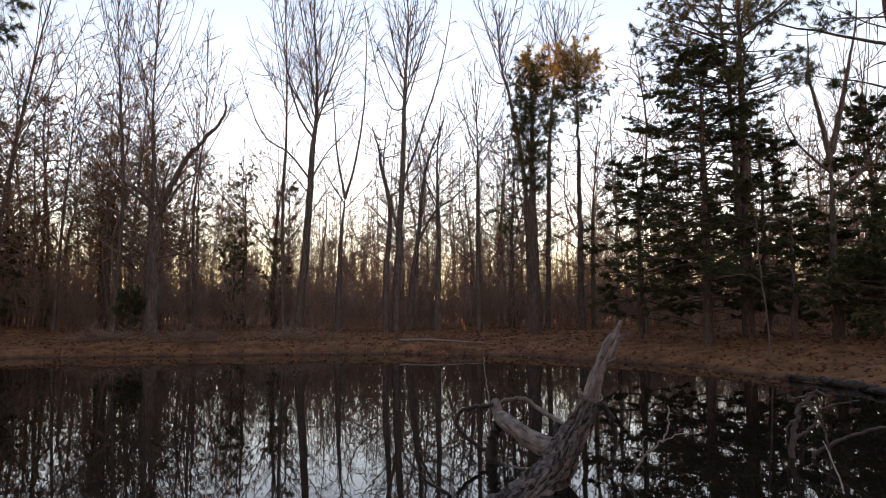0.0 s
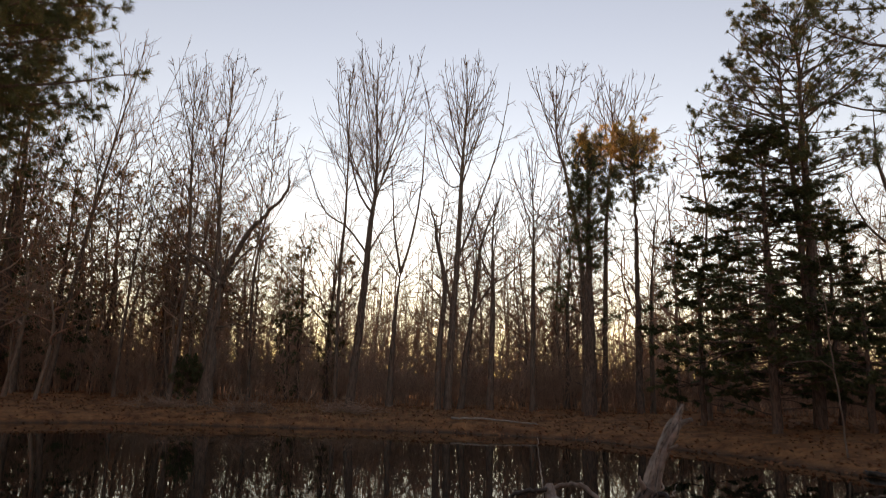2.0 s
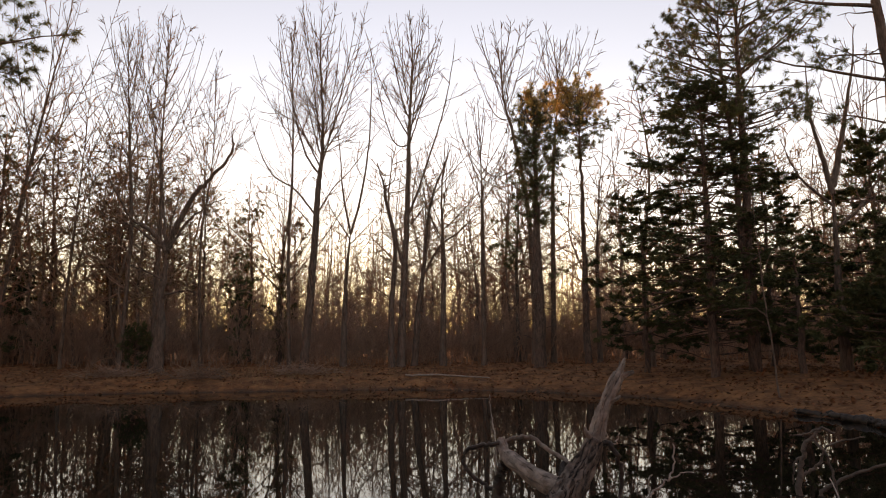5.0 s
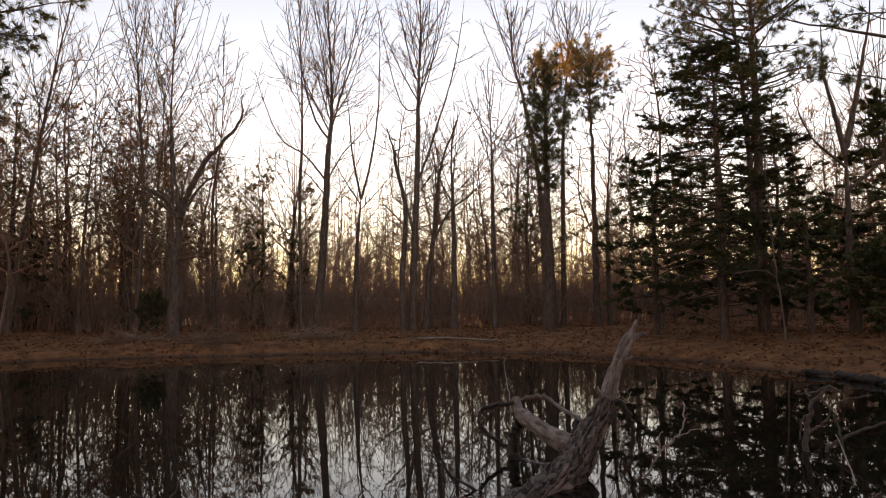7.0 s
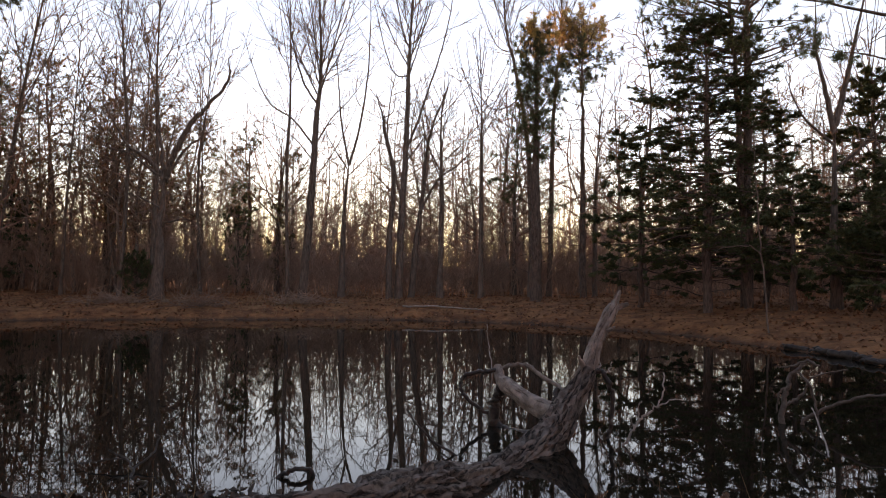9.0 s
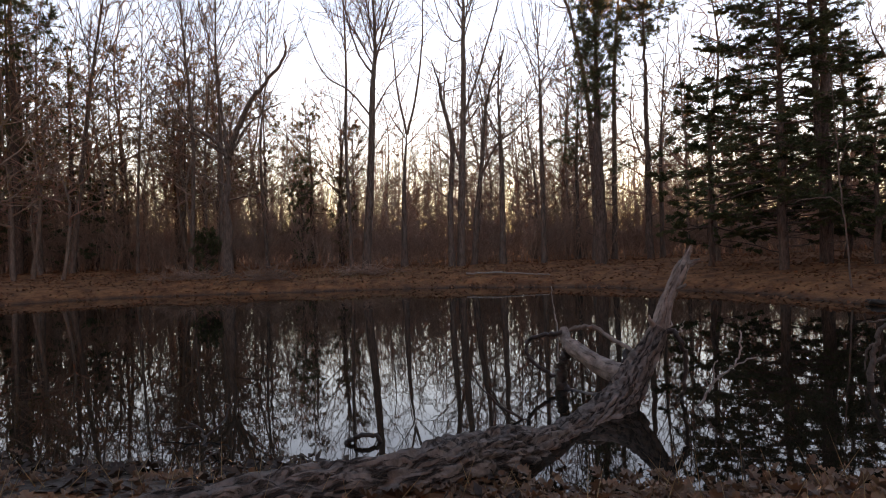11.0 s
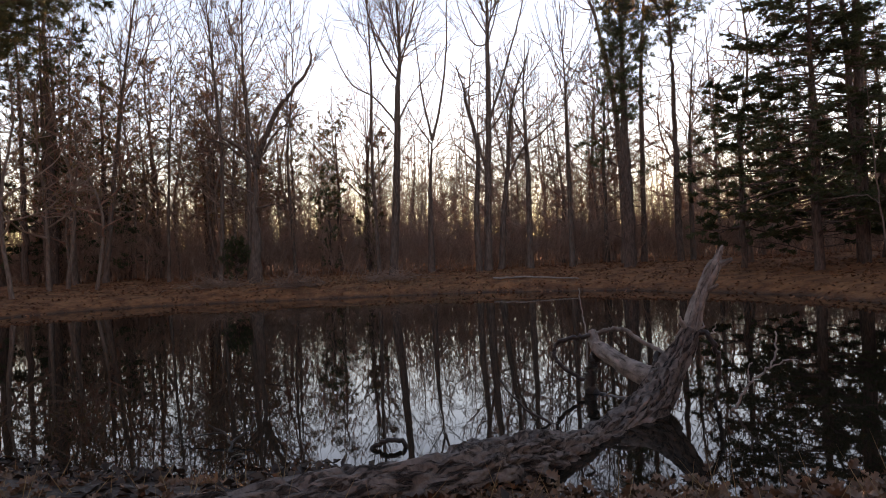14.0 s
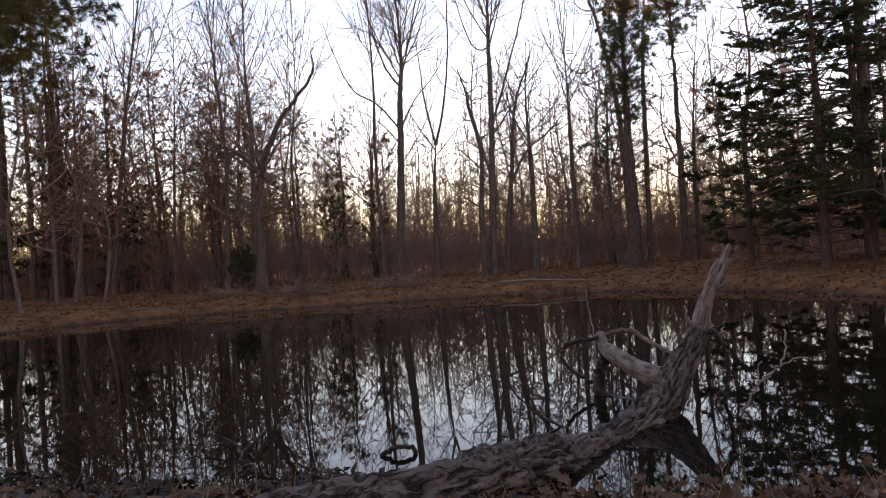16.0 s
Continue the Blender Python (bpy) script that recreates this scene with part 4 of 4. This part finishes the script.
# Thicket of thin stems beneath the trees.
rng = np.random.default_rng(88)
bsoup = Soup()
n = 4300
y = 29.6 + 12 * rng.random(n) ** 1.2 + np.where(np.arange(n) % 4 == 0, 14 * rng.random(n), 0)
x = rng.uniform(-1, 1, n) * (12 + y * 0.62)
h = np.array([(1.35 + rng.exponential(1.1)) * (1 + 0.6 * noise.noise(Vector((a * 0.22, b * 0.22, 7)))) for a, b in zip(x, y)])
h = np.minimum(h * np.where(x < -5, 1.25, 1.0), 6.0)
foot = np.array([at(a, b) for a, b in zip(x, y)])
way = np.stack([rng.normal(0, 0.22, n), rng.normal(0, 0.22, n), np.ones(n)], 1)
stems = np.stack([foot + way * (h * f)[:, None] + rng.normal(0, 0.06 if f else 0, (n, 3)) * (1, 1, 0) for f in (0, 0.33, 0.66, 1.0)], 1)
bsoup.tubes(stems, np.linspace(1, 0.4, 4)[None] * rng.uniform(0.010, 0.02, n)[:, None])
b1 = shoots(rng, stems, 2.7, 0.5, 46, 0.06, 3, 0.05, 0.16, 0.3, 1.4)
bsoup.tubes(b1, tapered(0.013, 0.009, b1))
b2 = shoots(rng, b1, 2.2, 0.6, 50, 0.05, 2, 0.15, 0.12, 0.3, 0.8)
bsoup.cones(b2[:, 0], b2[:, 1], 0.014)
tagged(new("thicket", bsoup.mesh("thicket", BRUSH)), "dense brown thicket of leafless stems under the trees", "undergrowth", kind="stuff")

# ---- the fallen tree ----
rng = np.random.default_rng(7)
log = tagged(new("fallen_tree"), "fallen dead tree with furrowed grey bark lying into the pond", "fallen tree")
log.location = (0.4, 5.15, 0.0)
O = np.array((0.4, 5.15, 0.0))


def barked(points, r_a, r_b, ridge, seed, rings=150, sides=40, bulge=()):
    """A stout limb with furrowed bark."""
    n = noise
    p = line([np.array(q) - O for q in points], max(2, rings // (len(points) - 1)))
    k = len(p)
    tang = np.gradient(p, axis=0)
    tang /= np.linalg.norm(tang, axis=1)[:, None]
    u = np.cross(tang, (0, 0, 1.0))
    u /= np.linalg.norm(u, axis=1)[:, None] + 1e-9
    w = np.cross(tang, u)
    ln = np.concatenate([[0], np.cumsum(np.linalg.norm(np.diff(p, axis=0), axis=1))])
    vs = []
    for i in range(k):
        f = i / (k - 1)
        r = r_a + (r_b - r_a) * f
        for at_f, amount, width in bulge:
            r *= 1 + amount * math.exp(-((f - at_f) / width) ** 2)
        for j in range(sides):
            a = 2 * math.pi * j / sides
            ca, sa = math.cos(a), math.sin(a)
            c = Vector((ca * r * 14 + seed, sa * r * 14, ln[i] * 3.2))
            plate = min(1.0, abs(n.noise(c)) / 0.3) * 0.7 + min(1.0, abs(n.noise(c * 2.1 + Vector((3, 5, 7)))) / 0.25) * 0.3
            lump = n.noise(Vector((ca * 1.2 + seed, sa * 1.2, ln[i] * 2.0)))
            rr = r * (1 + 0.13 * lump) + ridge * (plate - 0.8 + 0.25 * n.noise(c * 0.6) + 0.12 * n.noise(c * 5.0))
            vs.append(p[i] + rr * (ca * u[i] + sa * w[i]))
    s = Soup()
    s.uv.append(np.array([(2 * math.pi * min(j, sides - j) / sides * r_a, ln[i]) for i in range(k) for j in range(sides)]))
    fs = [(i * sides + j, i * sides + (j + 1) % sides, (i + 1) * sides + (j + 1) % sides, (i + 1) * sides + j) for i in range(k - 1) for j in range(sides)]
    s.add(vs, fs)
    s.f.append(np.arange((k - 1) * sides, k * sides)[None, :])
    s.f.append(np.arange(sides)[::-1][None, :])
    return s


part("trunk", barked([(-2.2, 2.6, 0.2), (-1.25, 3.45, 0.16), (-0.51, 4.05, 0.13), (-0.23, 4.5, 0.1), (-0.01, 4.85, 0.02), (0.31, 5.3, -0.05), (0.66, 5.85, -0.05), (1.0, 6.28, 0.09), (1.16, 6.45, 0.27)], 0.19, 0.15, 0.06, 1.0, 420, 80, bulge=((0.5, 0.2, 0.07), (0.68, -0.02, 0.08), (0.3, 0.08, 0.06))), LOG_BARK, log)
part("limb", barked([(1.02, 6.3, 0.1), (1.2, 6.5, 0.32), (1.34, 6.62, 0.5), (1.43, 6.69, 0.64)], 0.148, 0.09, 0.03, 5.0, 130, 52), LOG_BARK, log, "broken upright limb losing its bark")
part("upper_limb", barked([(1.36, 6.64, 0.53), (1.44, 6.7, 0.66), (1.53, 6.77, 0.92), (1.63, 6.82, 1.1), (1.72, 6.85, 1.26)], 0.098, 0.052, 0.02, 6.0, 170, 40, bulge=((0.55, -0.1, 0.2), (0.85, 0.18, 0.07))), LIMB_WOOD, log, "weathered grey barkless upper limb")
part("splintered_tip", barked([(1.70, 6.845, 1.22), (1.75, 6.86, 1.31), (1.795, 6.87, 1.41)], 0.055, 0.007, 0.024, 9.0, 34, 18), LIMB_WOOD, log, "pale splintered end of the limb")
part("splinter", barked([(1.69, 6.84, 1.22), (1.725, 6.85, 1.31), (1.735, 6.855, 1.38)], 0.024, 0.004, 0.008, 12.0, 16, 8), LIMB_WOOD, log)
part("knob", barked([(1.71, 6.84, 1.225), (1.79, 6.83, 1.25), (1.86, 6.82, 1.275)], 0.04, 0.02, 0.014, 14.0, 22, 14), LIMB_WOOD, log, "broken side knob on the limb")
part("knob", barked([(1.6, 6.78, 1.0), (1.67, 6.75, 1.03), (1.70, 6.74, 1.06)], 0.026, 0.013, 0.008, 15.0, 14, 10), LIMB_WOOD, log)
part("knob", barked([(1.40, 6.66, 0.66), (1.34, 6.62, 0.74), (1.33, 6.61, 0.79)], 0.03, 0.012, 0.01, 16.0, 14, 10), LIMB_WOOD, log)
part("stub", barked([(1.08, 6.42, 0.26), (0.89, 6.75, 0.31), (0.74, 7.0, 0.385), (0.645, 7.25, 0.445), (0.615, 7.38, 0.53), (0.605, 7.42, 0.58)], 0.105, 0.04, 0.018, 3.0, 90, 24, bulge=((0.5, 0.12, 0.08),)), LIMB_WOOD, log, "pale barkless branch stub")


def thin_limb(points, r_a, r_b, material, label):
    s = Soup()
    p = line([np.array(q) - O for q in points], 5, rng, 0.009)
    s.tube(p, np.linspace(r_a, r_b, len(p)), 8, point=True)
    part("side_branch", s, material, log, label)


thin_limb([(0.62, 7.38, 0.54), (0.56, 7.35, 0.545), (0.42, 7.35, 0.535), (0.28, 7.35, 0.485), (0.21, 7.34, 0.395), (0.25, 7.3, 0.285), (0.37, 7.28, 0.18), (0.5, 7.25, 0.12), (0.58, 7.22, 0.14)], 0.024, 0.02, WET_WOOD, "curling dark dead branch")
thin_limb([(0.61, 7.4, 0.54), (0.7, 7.38, 0.575), (0.82, 7.36, 0.6), (0.93, 7.33, 0.59), (1.04, 7.25, 0.51), (1.16, 7.1, 0.44), (1.24, 6.9, 0.4), (1.24, 6.68, 0.36)], 0.026, 0.018, BARE_WOOD, "curved dead branch")
thin_limb([(1.18, 6.95, 0.415), (1.13, 6.85, 0.3), (1.1, 6.75, 0.2)], 0.03, 0.02, WET_WOOD, "wet black limb under the stub")
# Wet limb, thickened to stand for the stub's dark reflection as well.
thin_limb([(0.66, 7.2, 0.43), (0.59, 7.2, 0.3), (0.55, 7.2, 0.14), (0.56, 7.18, 0.0), (0.66, 7.1, -0.06), (0.85, 6.9, -0.05), (1.02, 6.6, 0.02)], 0.055, 0.075, WET_WOOD, "wet black limb under the stub")
thin_limb([(1.40, 6.66, 0.6), (1.48, 6.66, 0.635), (1.56, 6.65, 0.625), (1.62, 6.65, 0.52), (1.665, 6.65, 0.37), (1.64, 6.64, 0.15), (1.60, 6.62, 0.0), (1.52, 6.6, -0.1)], 0.03, 0.017, WET_WOOD, "dark drooping branch dipping into the water")
thin_limb([(1.5, 6.66, 0.63), (1.55, 6.72, 0.7), (1.52, 6.75, 0.8)], 0.013, 0.006, PALE_TWIG, "broken pale twig")
thin_limb([(1.56, 6.65, 0.62), (1.63, 6.66, 0.64), (1.66, 6.68, 0.72)], 0.01, 0.005, PALE_TWIG, "broken pale twig")

# ---- branches and sticks in the water and on the banks ----
def branch(name, label, runs, material, category="branch", rough=0.008):
    """A dead branch: runs are (points, thickness at foot, thickness at end)."""
    o = np.array(runs[0][0][0], float)
    root = new(name)
    root.location = o
    r = np.random.default_rng(int(abs(o[0] * 100)) + 3)
    for i, (points, r_a, r_b) in enumerate(runs):
        p = line([np.array(q, float) - o for q in points], 6, r, rough)
        s = Soup()
        s.tube(p, np.linspace(r_a, r_b, len(p)), 7, point=True)
        part("stem" if i == 0 else "side_twig", s, material, root)
    return tagged(root, label, category)


branch("dead_sapling", "bleached forked twig standing out of the pond", [
    ([(1.62, 6.35, -0.12), (1.70, 6.35, 0.03), (1.79, 6.35, 0.17), (1.86, 6.35, 0.26), (1.99, 6.35, 0.35), (2.05, 6.35, 0.49), (2.055, 6.35, 0.66)], 0.014, 0.007),
    ([(1.84, 6.35, 0.235), (1.82, 6.36, 0.34), (1.86, 6.37, 0.4)], 0.009, 0.005), ([(1.99, 6.35, 0.35), (2.1, 6.3, 0.42), (2.2, 6.28, 0.43)], 0.007, 0.004),
    ([(1.79, 6.35, 0.17), (1.72, 6.33, 0.27), (1.7, 6.32, 0.33)], 0.006, 0.004)], PALE_TWIG, "twig")
branch("driftwood", "tangled grey driftwood standing in the pond", [
    ([(3.62, 7.35, -0.15), (3.66, 7.42, 0.2), (3.7, 7.4, 0.38), (3.78, 7.38, 0.56), (3.87, 7.34, 0.66), (3.96, 7.28, 0.63)], 0.035, 0.012),
    ([(3.66, 7.42, 0.16), (3.76, 7.39, 0.24), (3.85, 7.34, 0.34), (3.9, 7.3, 0.5), (4.2, 7.16, 0.6)], 0.02, 0.008),
    ([(3.8, 7.36, -0.1), (3.86, 7.34, 0.06), (4.08, 7.21, 0.23), (4.35, 7.06, 0.35), (4.7, 6.95, 0.38)], 0.024, 0.012),
    ([(3.87, 7.34, 0.66), (3.7, 7.42, 0.6), (3.6, 7.44, 0.58)], 0.014, 0.006), ([(3.7, 7.4, 0.38), (3.62, 7.44, 0.3), (3.6, 7.45, 0.1)], 0.016, 0.008),
    ([(3.78, 7.38, 0.56), (3.86, 7.3, 0.45), (3.93, 7.28, 0.2), (3.95, 7.25, -0.1)], 0.016, 0.01)], DRIFT_WOOD, "driftwood")
branch("straight_stick", "straight pale stick leaning out of the water", [([(3.2, 5.6, -0.1), (3.5, 6.3, 0.06), (3.85, 7.2, 0.2)], 0.009, 0.006)], PALE_TWIG, "stick", 0.002)
branch("sunken_branch", "black sunken branch bent into a loop above the water", [
    ([(-1.22, 5.24, -0.06), (-1.19, 5.26, 0.02), (-1.09, 5.27, 0.05), (-0.98, 5.29, 0.04), (-0.96, 5.3, -0.06)], 0.02, 0.018)], WET_WOOD)
branch("sunken_branch", "black forked branch lying in the shallows", [
    ([(-2.28, 5.1, -0.04), (-2.38, 5.35, 0.03), (-2.5, 5.5, 0.07), (-2.66, 5.55, 0.12)], 0.013, 0.006), ([(-2.38, 5.35, 0.03), (-2.3, 5.6, 0.1), (-2.36, 5.75, 0.2)], 0.01, 0.005),
    ([(-2.5, 5.5, 0.07), (-2.75, 5.45, 0.05), (-2.95, 5.5, 0.02)], 0.008, 0.004), ([(-2.28, 5.1, -0.02), (-2.1, 4.95, 0.05), (-2.15, 4.8, 0.0)], 0.01, 0.006)], WET_WOOD)
branch("sunken_branch", "thin black branch slanting into the water", [([(0.3, 5.95, -0.08), (0.05, 5.97, 0.05), (-0.13, 5.97, 0.18), (-0.28, 5.97, 0.38)], 0.014, 0.006)], WET_WOOD)
branch("upright_twig", "thin pale twig rising beside the branch stub", [([(0.56, 7.62, -0.2), (0.55, 7.64, 0.5), (0.53, 7.7, 0.75), (0.51, 7.74, 1.0)], 0.008, 0.004)], PALE_TWIG, "twig")
branch("fallen_stick", "pale fallen stick lying on the leafy bank", [([(-1.55, 25.2, ground_z(-1.55, 25.2) + 0.07), (-0.5, 25.1, ground_z(-0.5, 25.1) + 0.08), (0.6, 24.8, ground_z(0.6, 24.8) + 0.05), (1.4, 24.6, ground_z(1.4, 24.6) + 0.04)], 0.04, 0.018)], PALE_TWIG, "stick")
branch("dead_sapling", "thin grey leafless sapling on the bank", [
    ([(7.7, 16.5, 0.1), (7.53, 16.5, 2.1), (7.4, 16.5, 3.7), (7.37, 16.5, 5.0)], 0.024, 0.006), ([(7.53, 16.5, 2.1), (7.0, 16.4, 2.3), (6.3, 16.3, 2.2)], 0.016, 0.006), ([(7.45, 16.5, 3.0), (7.8, 16.5, 3.8)], 0.012, 0.005)], BARK, "sapling", 0.02)
rng = np.random.default_rng(31)
# Black logs added to stand for the undercut bank's dark lumpy edge.
for i in range(9):
    y = 11.6 + i * 0.42
    x = 7.75 + 0.1 * math.sin(i * 2.1) - max(0, y - 14) * 0.25
    branch("edge_log", "black wood standing for the dark lumpy edge of the undercut bank", [([(x + 0.2, y - 0.35, 0.02), (x, y, 0.07), (x - 0.05 + rng.normal(0, 0.1), y + 0.4, 0.03)], rng.uniform(0.05, 0.11), 0.04)], WET_WOOD, "log", 0.02)

# Brush heaps at the feet of the trees.
for k, (x, y) in enumerate(((-5.6, 26.6), (-12.2, 25.4), (-9.0, 25.0))):
    heap = Soup()
    r = np.random.default_rng(90 + k)
    for _ in range(150):
        p = np.array((r.normal(0, 0.6), r.normal(0, 0.4), abs(r.normal(0, 0.12))))
        q = wander(r, p, (r.normal(), r.normal(), 0.25), r.uniform(0.4, 1.1), 3, 0.2)
        heap.tube(q, np.linspace(0.014, 0.006, 4), 3, point=True)
    ob = new("brush_pile", heap.mesh("brush_pile", BRUSH))
    ob.location = at(x, y)
    tagged(ob, "low heap of dead twigs and leaves at a tree's foot", "brush pile", kind="stuff")

# ---- fallen leaves ----
def oak_leaf(seed):
    """A curled, lobed leaf about 11 cm long."""
    r = np.random.default_rng(seed)
    half = []
    for i in range(9):
        t = i / 8
        w = 0.030 * math.sin(math.pi * min(1, t * 1.02)) ** 0.7 * (1.25 if i % 2 else 0.62)
        half.append((0.11 * t - 0.055, w + 0.001))
    c1, c2 = r.uniform(4, 16), r.uniform(2, 9)
    fold = r.uniform(0.2, 0.7)
    def z(x, y):
        return c2 * x * x + fold * abs(y) + c1 * y * y + 0.006 * math.sin(60 * x + seed)
    vs, fs = [], []
    for x, w in half:
        vs += [(x, -w, z(x, -w)), (x, 0, z(x, 0)), (x, w, z(x, w))]
    for i in range(8):
        b = i * 3
        fs += [(b, b + 3, b + 4, b + 1), (b + 1, b + 4, b + 5, b + 2)]
    return np.array(vs), fs


leaf_meshes = []
for k in range(6):
    s = Soup()
    s.add(*oak_leaf(k))
    leaf_meshes.append(s.mesh("leaf", DAMP_LEAF))
rng = np.random.default_rng(55)
made = 0
while made < 300:
    x, y = rng.uniform(-1.2, 2.6), rng.uniform(3.0, 4.8)
    s = shore(x, y)
    if s < -0.12 or rng.random() > 0.9:
        continue
    ob = new("leaf", leaf_meshes[made % 6])
    k = rng.uniform(0.7, 1.25)
    ob.parent = ground
    ob.matrix_basis = Matrix.Translation((x, y, max(ground_z(x, y), 0.0) + rng.uniform(0.004, 0.05))) @ Euler((rng.normal(0, 0.5), rng.normal(0, 0.5), rng.uniform(0, 6.28))).to_matrix().to_4x4() @ Matrix.Scale(k, 4)
    made += 1


def leaf_carpet(name, label, spots, coarse, seed, material=None):
    """Many leaves joined into one carpet."""
    r = np.random.default_rng(seed)
    soup = Soup()
    if coarse:
        n = len(spots)
        a = r.uniform(0, 6.28, n)
        u = np.stack([np.cos(a), np.sin(a), r.normal(0, 0.35, n)], 1) * (0.055 * r.uniform(0.7, 1.3, n))[:, None]
        w = np.stack([-np.sin(a), np.cos(a), r.normal(0, 0.5, n)], 1) * (0.035 * r.uniform(0.7, 1.3, n))[:, None]
        u, w = (u, w) if material is None else (u * 0.72, w * 0.72)
        up = np.zeros((n, 3))
        up[:, 2] = r.uniform(0.0, 0.035, n)
        p = np.array(spots)
        vs = np.stack([p - u, p - 0.2 * u - w + up, p + u + 0.4 * up, p - 0.2 * u + w + up * 0.6, p - 0.1 * u], 1)
        k = np.arange(n)[:, None] * 5
        soup.add(vs, np.concatenate([k + (0, 1, 4), k + (1, 2, 4), k + (2, 3, 4), k + (3, 0, 4)]))
    else:
        kinds = [oak_leaf(20 + i) for i in range(8)]
        for p in spots:
            v, f = kinds[int(r.integers(0, 8))]
            m = np.array(Euler((r.normal(0, 0.45), r.normal(0, 0.45), r.uniform(0, 6.28))).to_matrix())
            soup.add(v @ m.T * r.uniform(0.6, 1.2) + p, f)
    return tagged(new(name, soup.mesh(name, material or (DRY_LEAF if coarse else DAMP_LEAF), False)), label, "leaves", kind="stuff")


spots = []
while len(spots) < 3100:
    x, y = rng.uniform(-6.5, 4.5), 5.4 - 4.6 * rng.random() ** 1.6
    s = shore(x, y)
    if s > (-0.5 if x > 0 else -0.2) and rng.random() < (1 if s > 0 else 0.22 * (1 + s * 2)) * (1 if x > -0.3 else 0.7):
        spots.append((x, y, max(ground_z(x, y), 0.0) + rng.uniform(0.003, 0.02)))
leaf_carpet("leaf_carpet", "brown oak leaves lying on the near shore", spots, False, 1)
spots = []
while len(spots) < 13000:
    x, y = rng.uniform(-22, 16), rng.uniform(10, 31)
    s = shore(x, y)
    if s > -0.35 and rng.random() < (1.0 if s > 0 else 0.3) * (0.4 + 0.6 * (noise.noise(Vector((x * 0.6, y * 0.6, 3))) > -0.1)):
        spots.append((x, y, max(ground_z(x, y), 0.0) + rng.uniform(0.002, 0.03)))
leaf_carpet("leaf_carpet", "red-brown fallen leaves covering the far bank", spots, True, 2)

spots = []
while len(spots) < 1300:
    x, y = rng.uniform(-7.0, 0.2), rng.uniform(2.6, 5.8)
    s = shore(x, y)
    if -0.12 < s < 0.8 and abs((x + 2.2) * 0.714 - (y - 2.6) * 0.7) > 0.26 and rng.random() < 1 - abs(s) * 0.8 and noise.noise(Vector((x * 1.6, y * 1.6, 5))) > -0.25:
        spots.append((x, y, max(ground_z(x, y), 0.0) + rng.uniform(0.003, 0.045)))
leaf_carpet("leaf_carpet", "sodden dark leaves on the muddy near shore", spots, True, 3, SODDEN_LEAF)

# Dry grass stems on both banks.
grass = Soup()
r = np.random.default_rng(6)
base = []
while len(base) < 1500:
    near = r.random() < 0.16
    x, y = (r.uniform(-6, 4), r.uniform(3.0, 5.0)) if near else (r.normal(-6, 4), r.uniform(21, 28))
    s = shore(x, y)
    if s > 0.0:
        base.append((x, y, ground_z(x, y)))
base = np.array(base)
w = np.stack([r.normal(0, 0.5, len(base)), r.normal(0, 0.5, len(base)), np.full(len(base), 0.8)], 1)
grass.cones(base, base + unit(w) * r.uniform(0.08, 0.38, (len(base), 1)), 0.004)
tagged(new("dry_grass", grass.mesh("dry_grass", GRASS)), "sparse straw-coloured dry grass on the banks", "grass", kind="stuff")
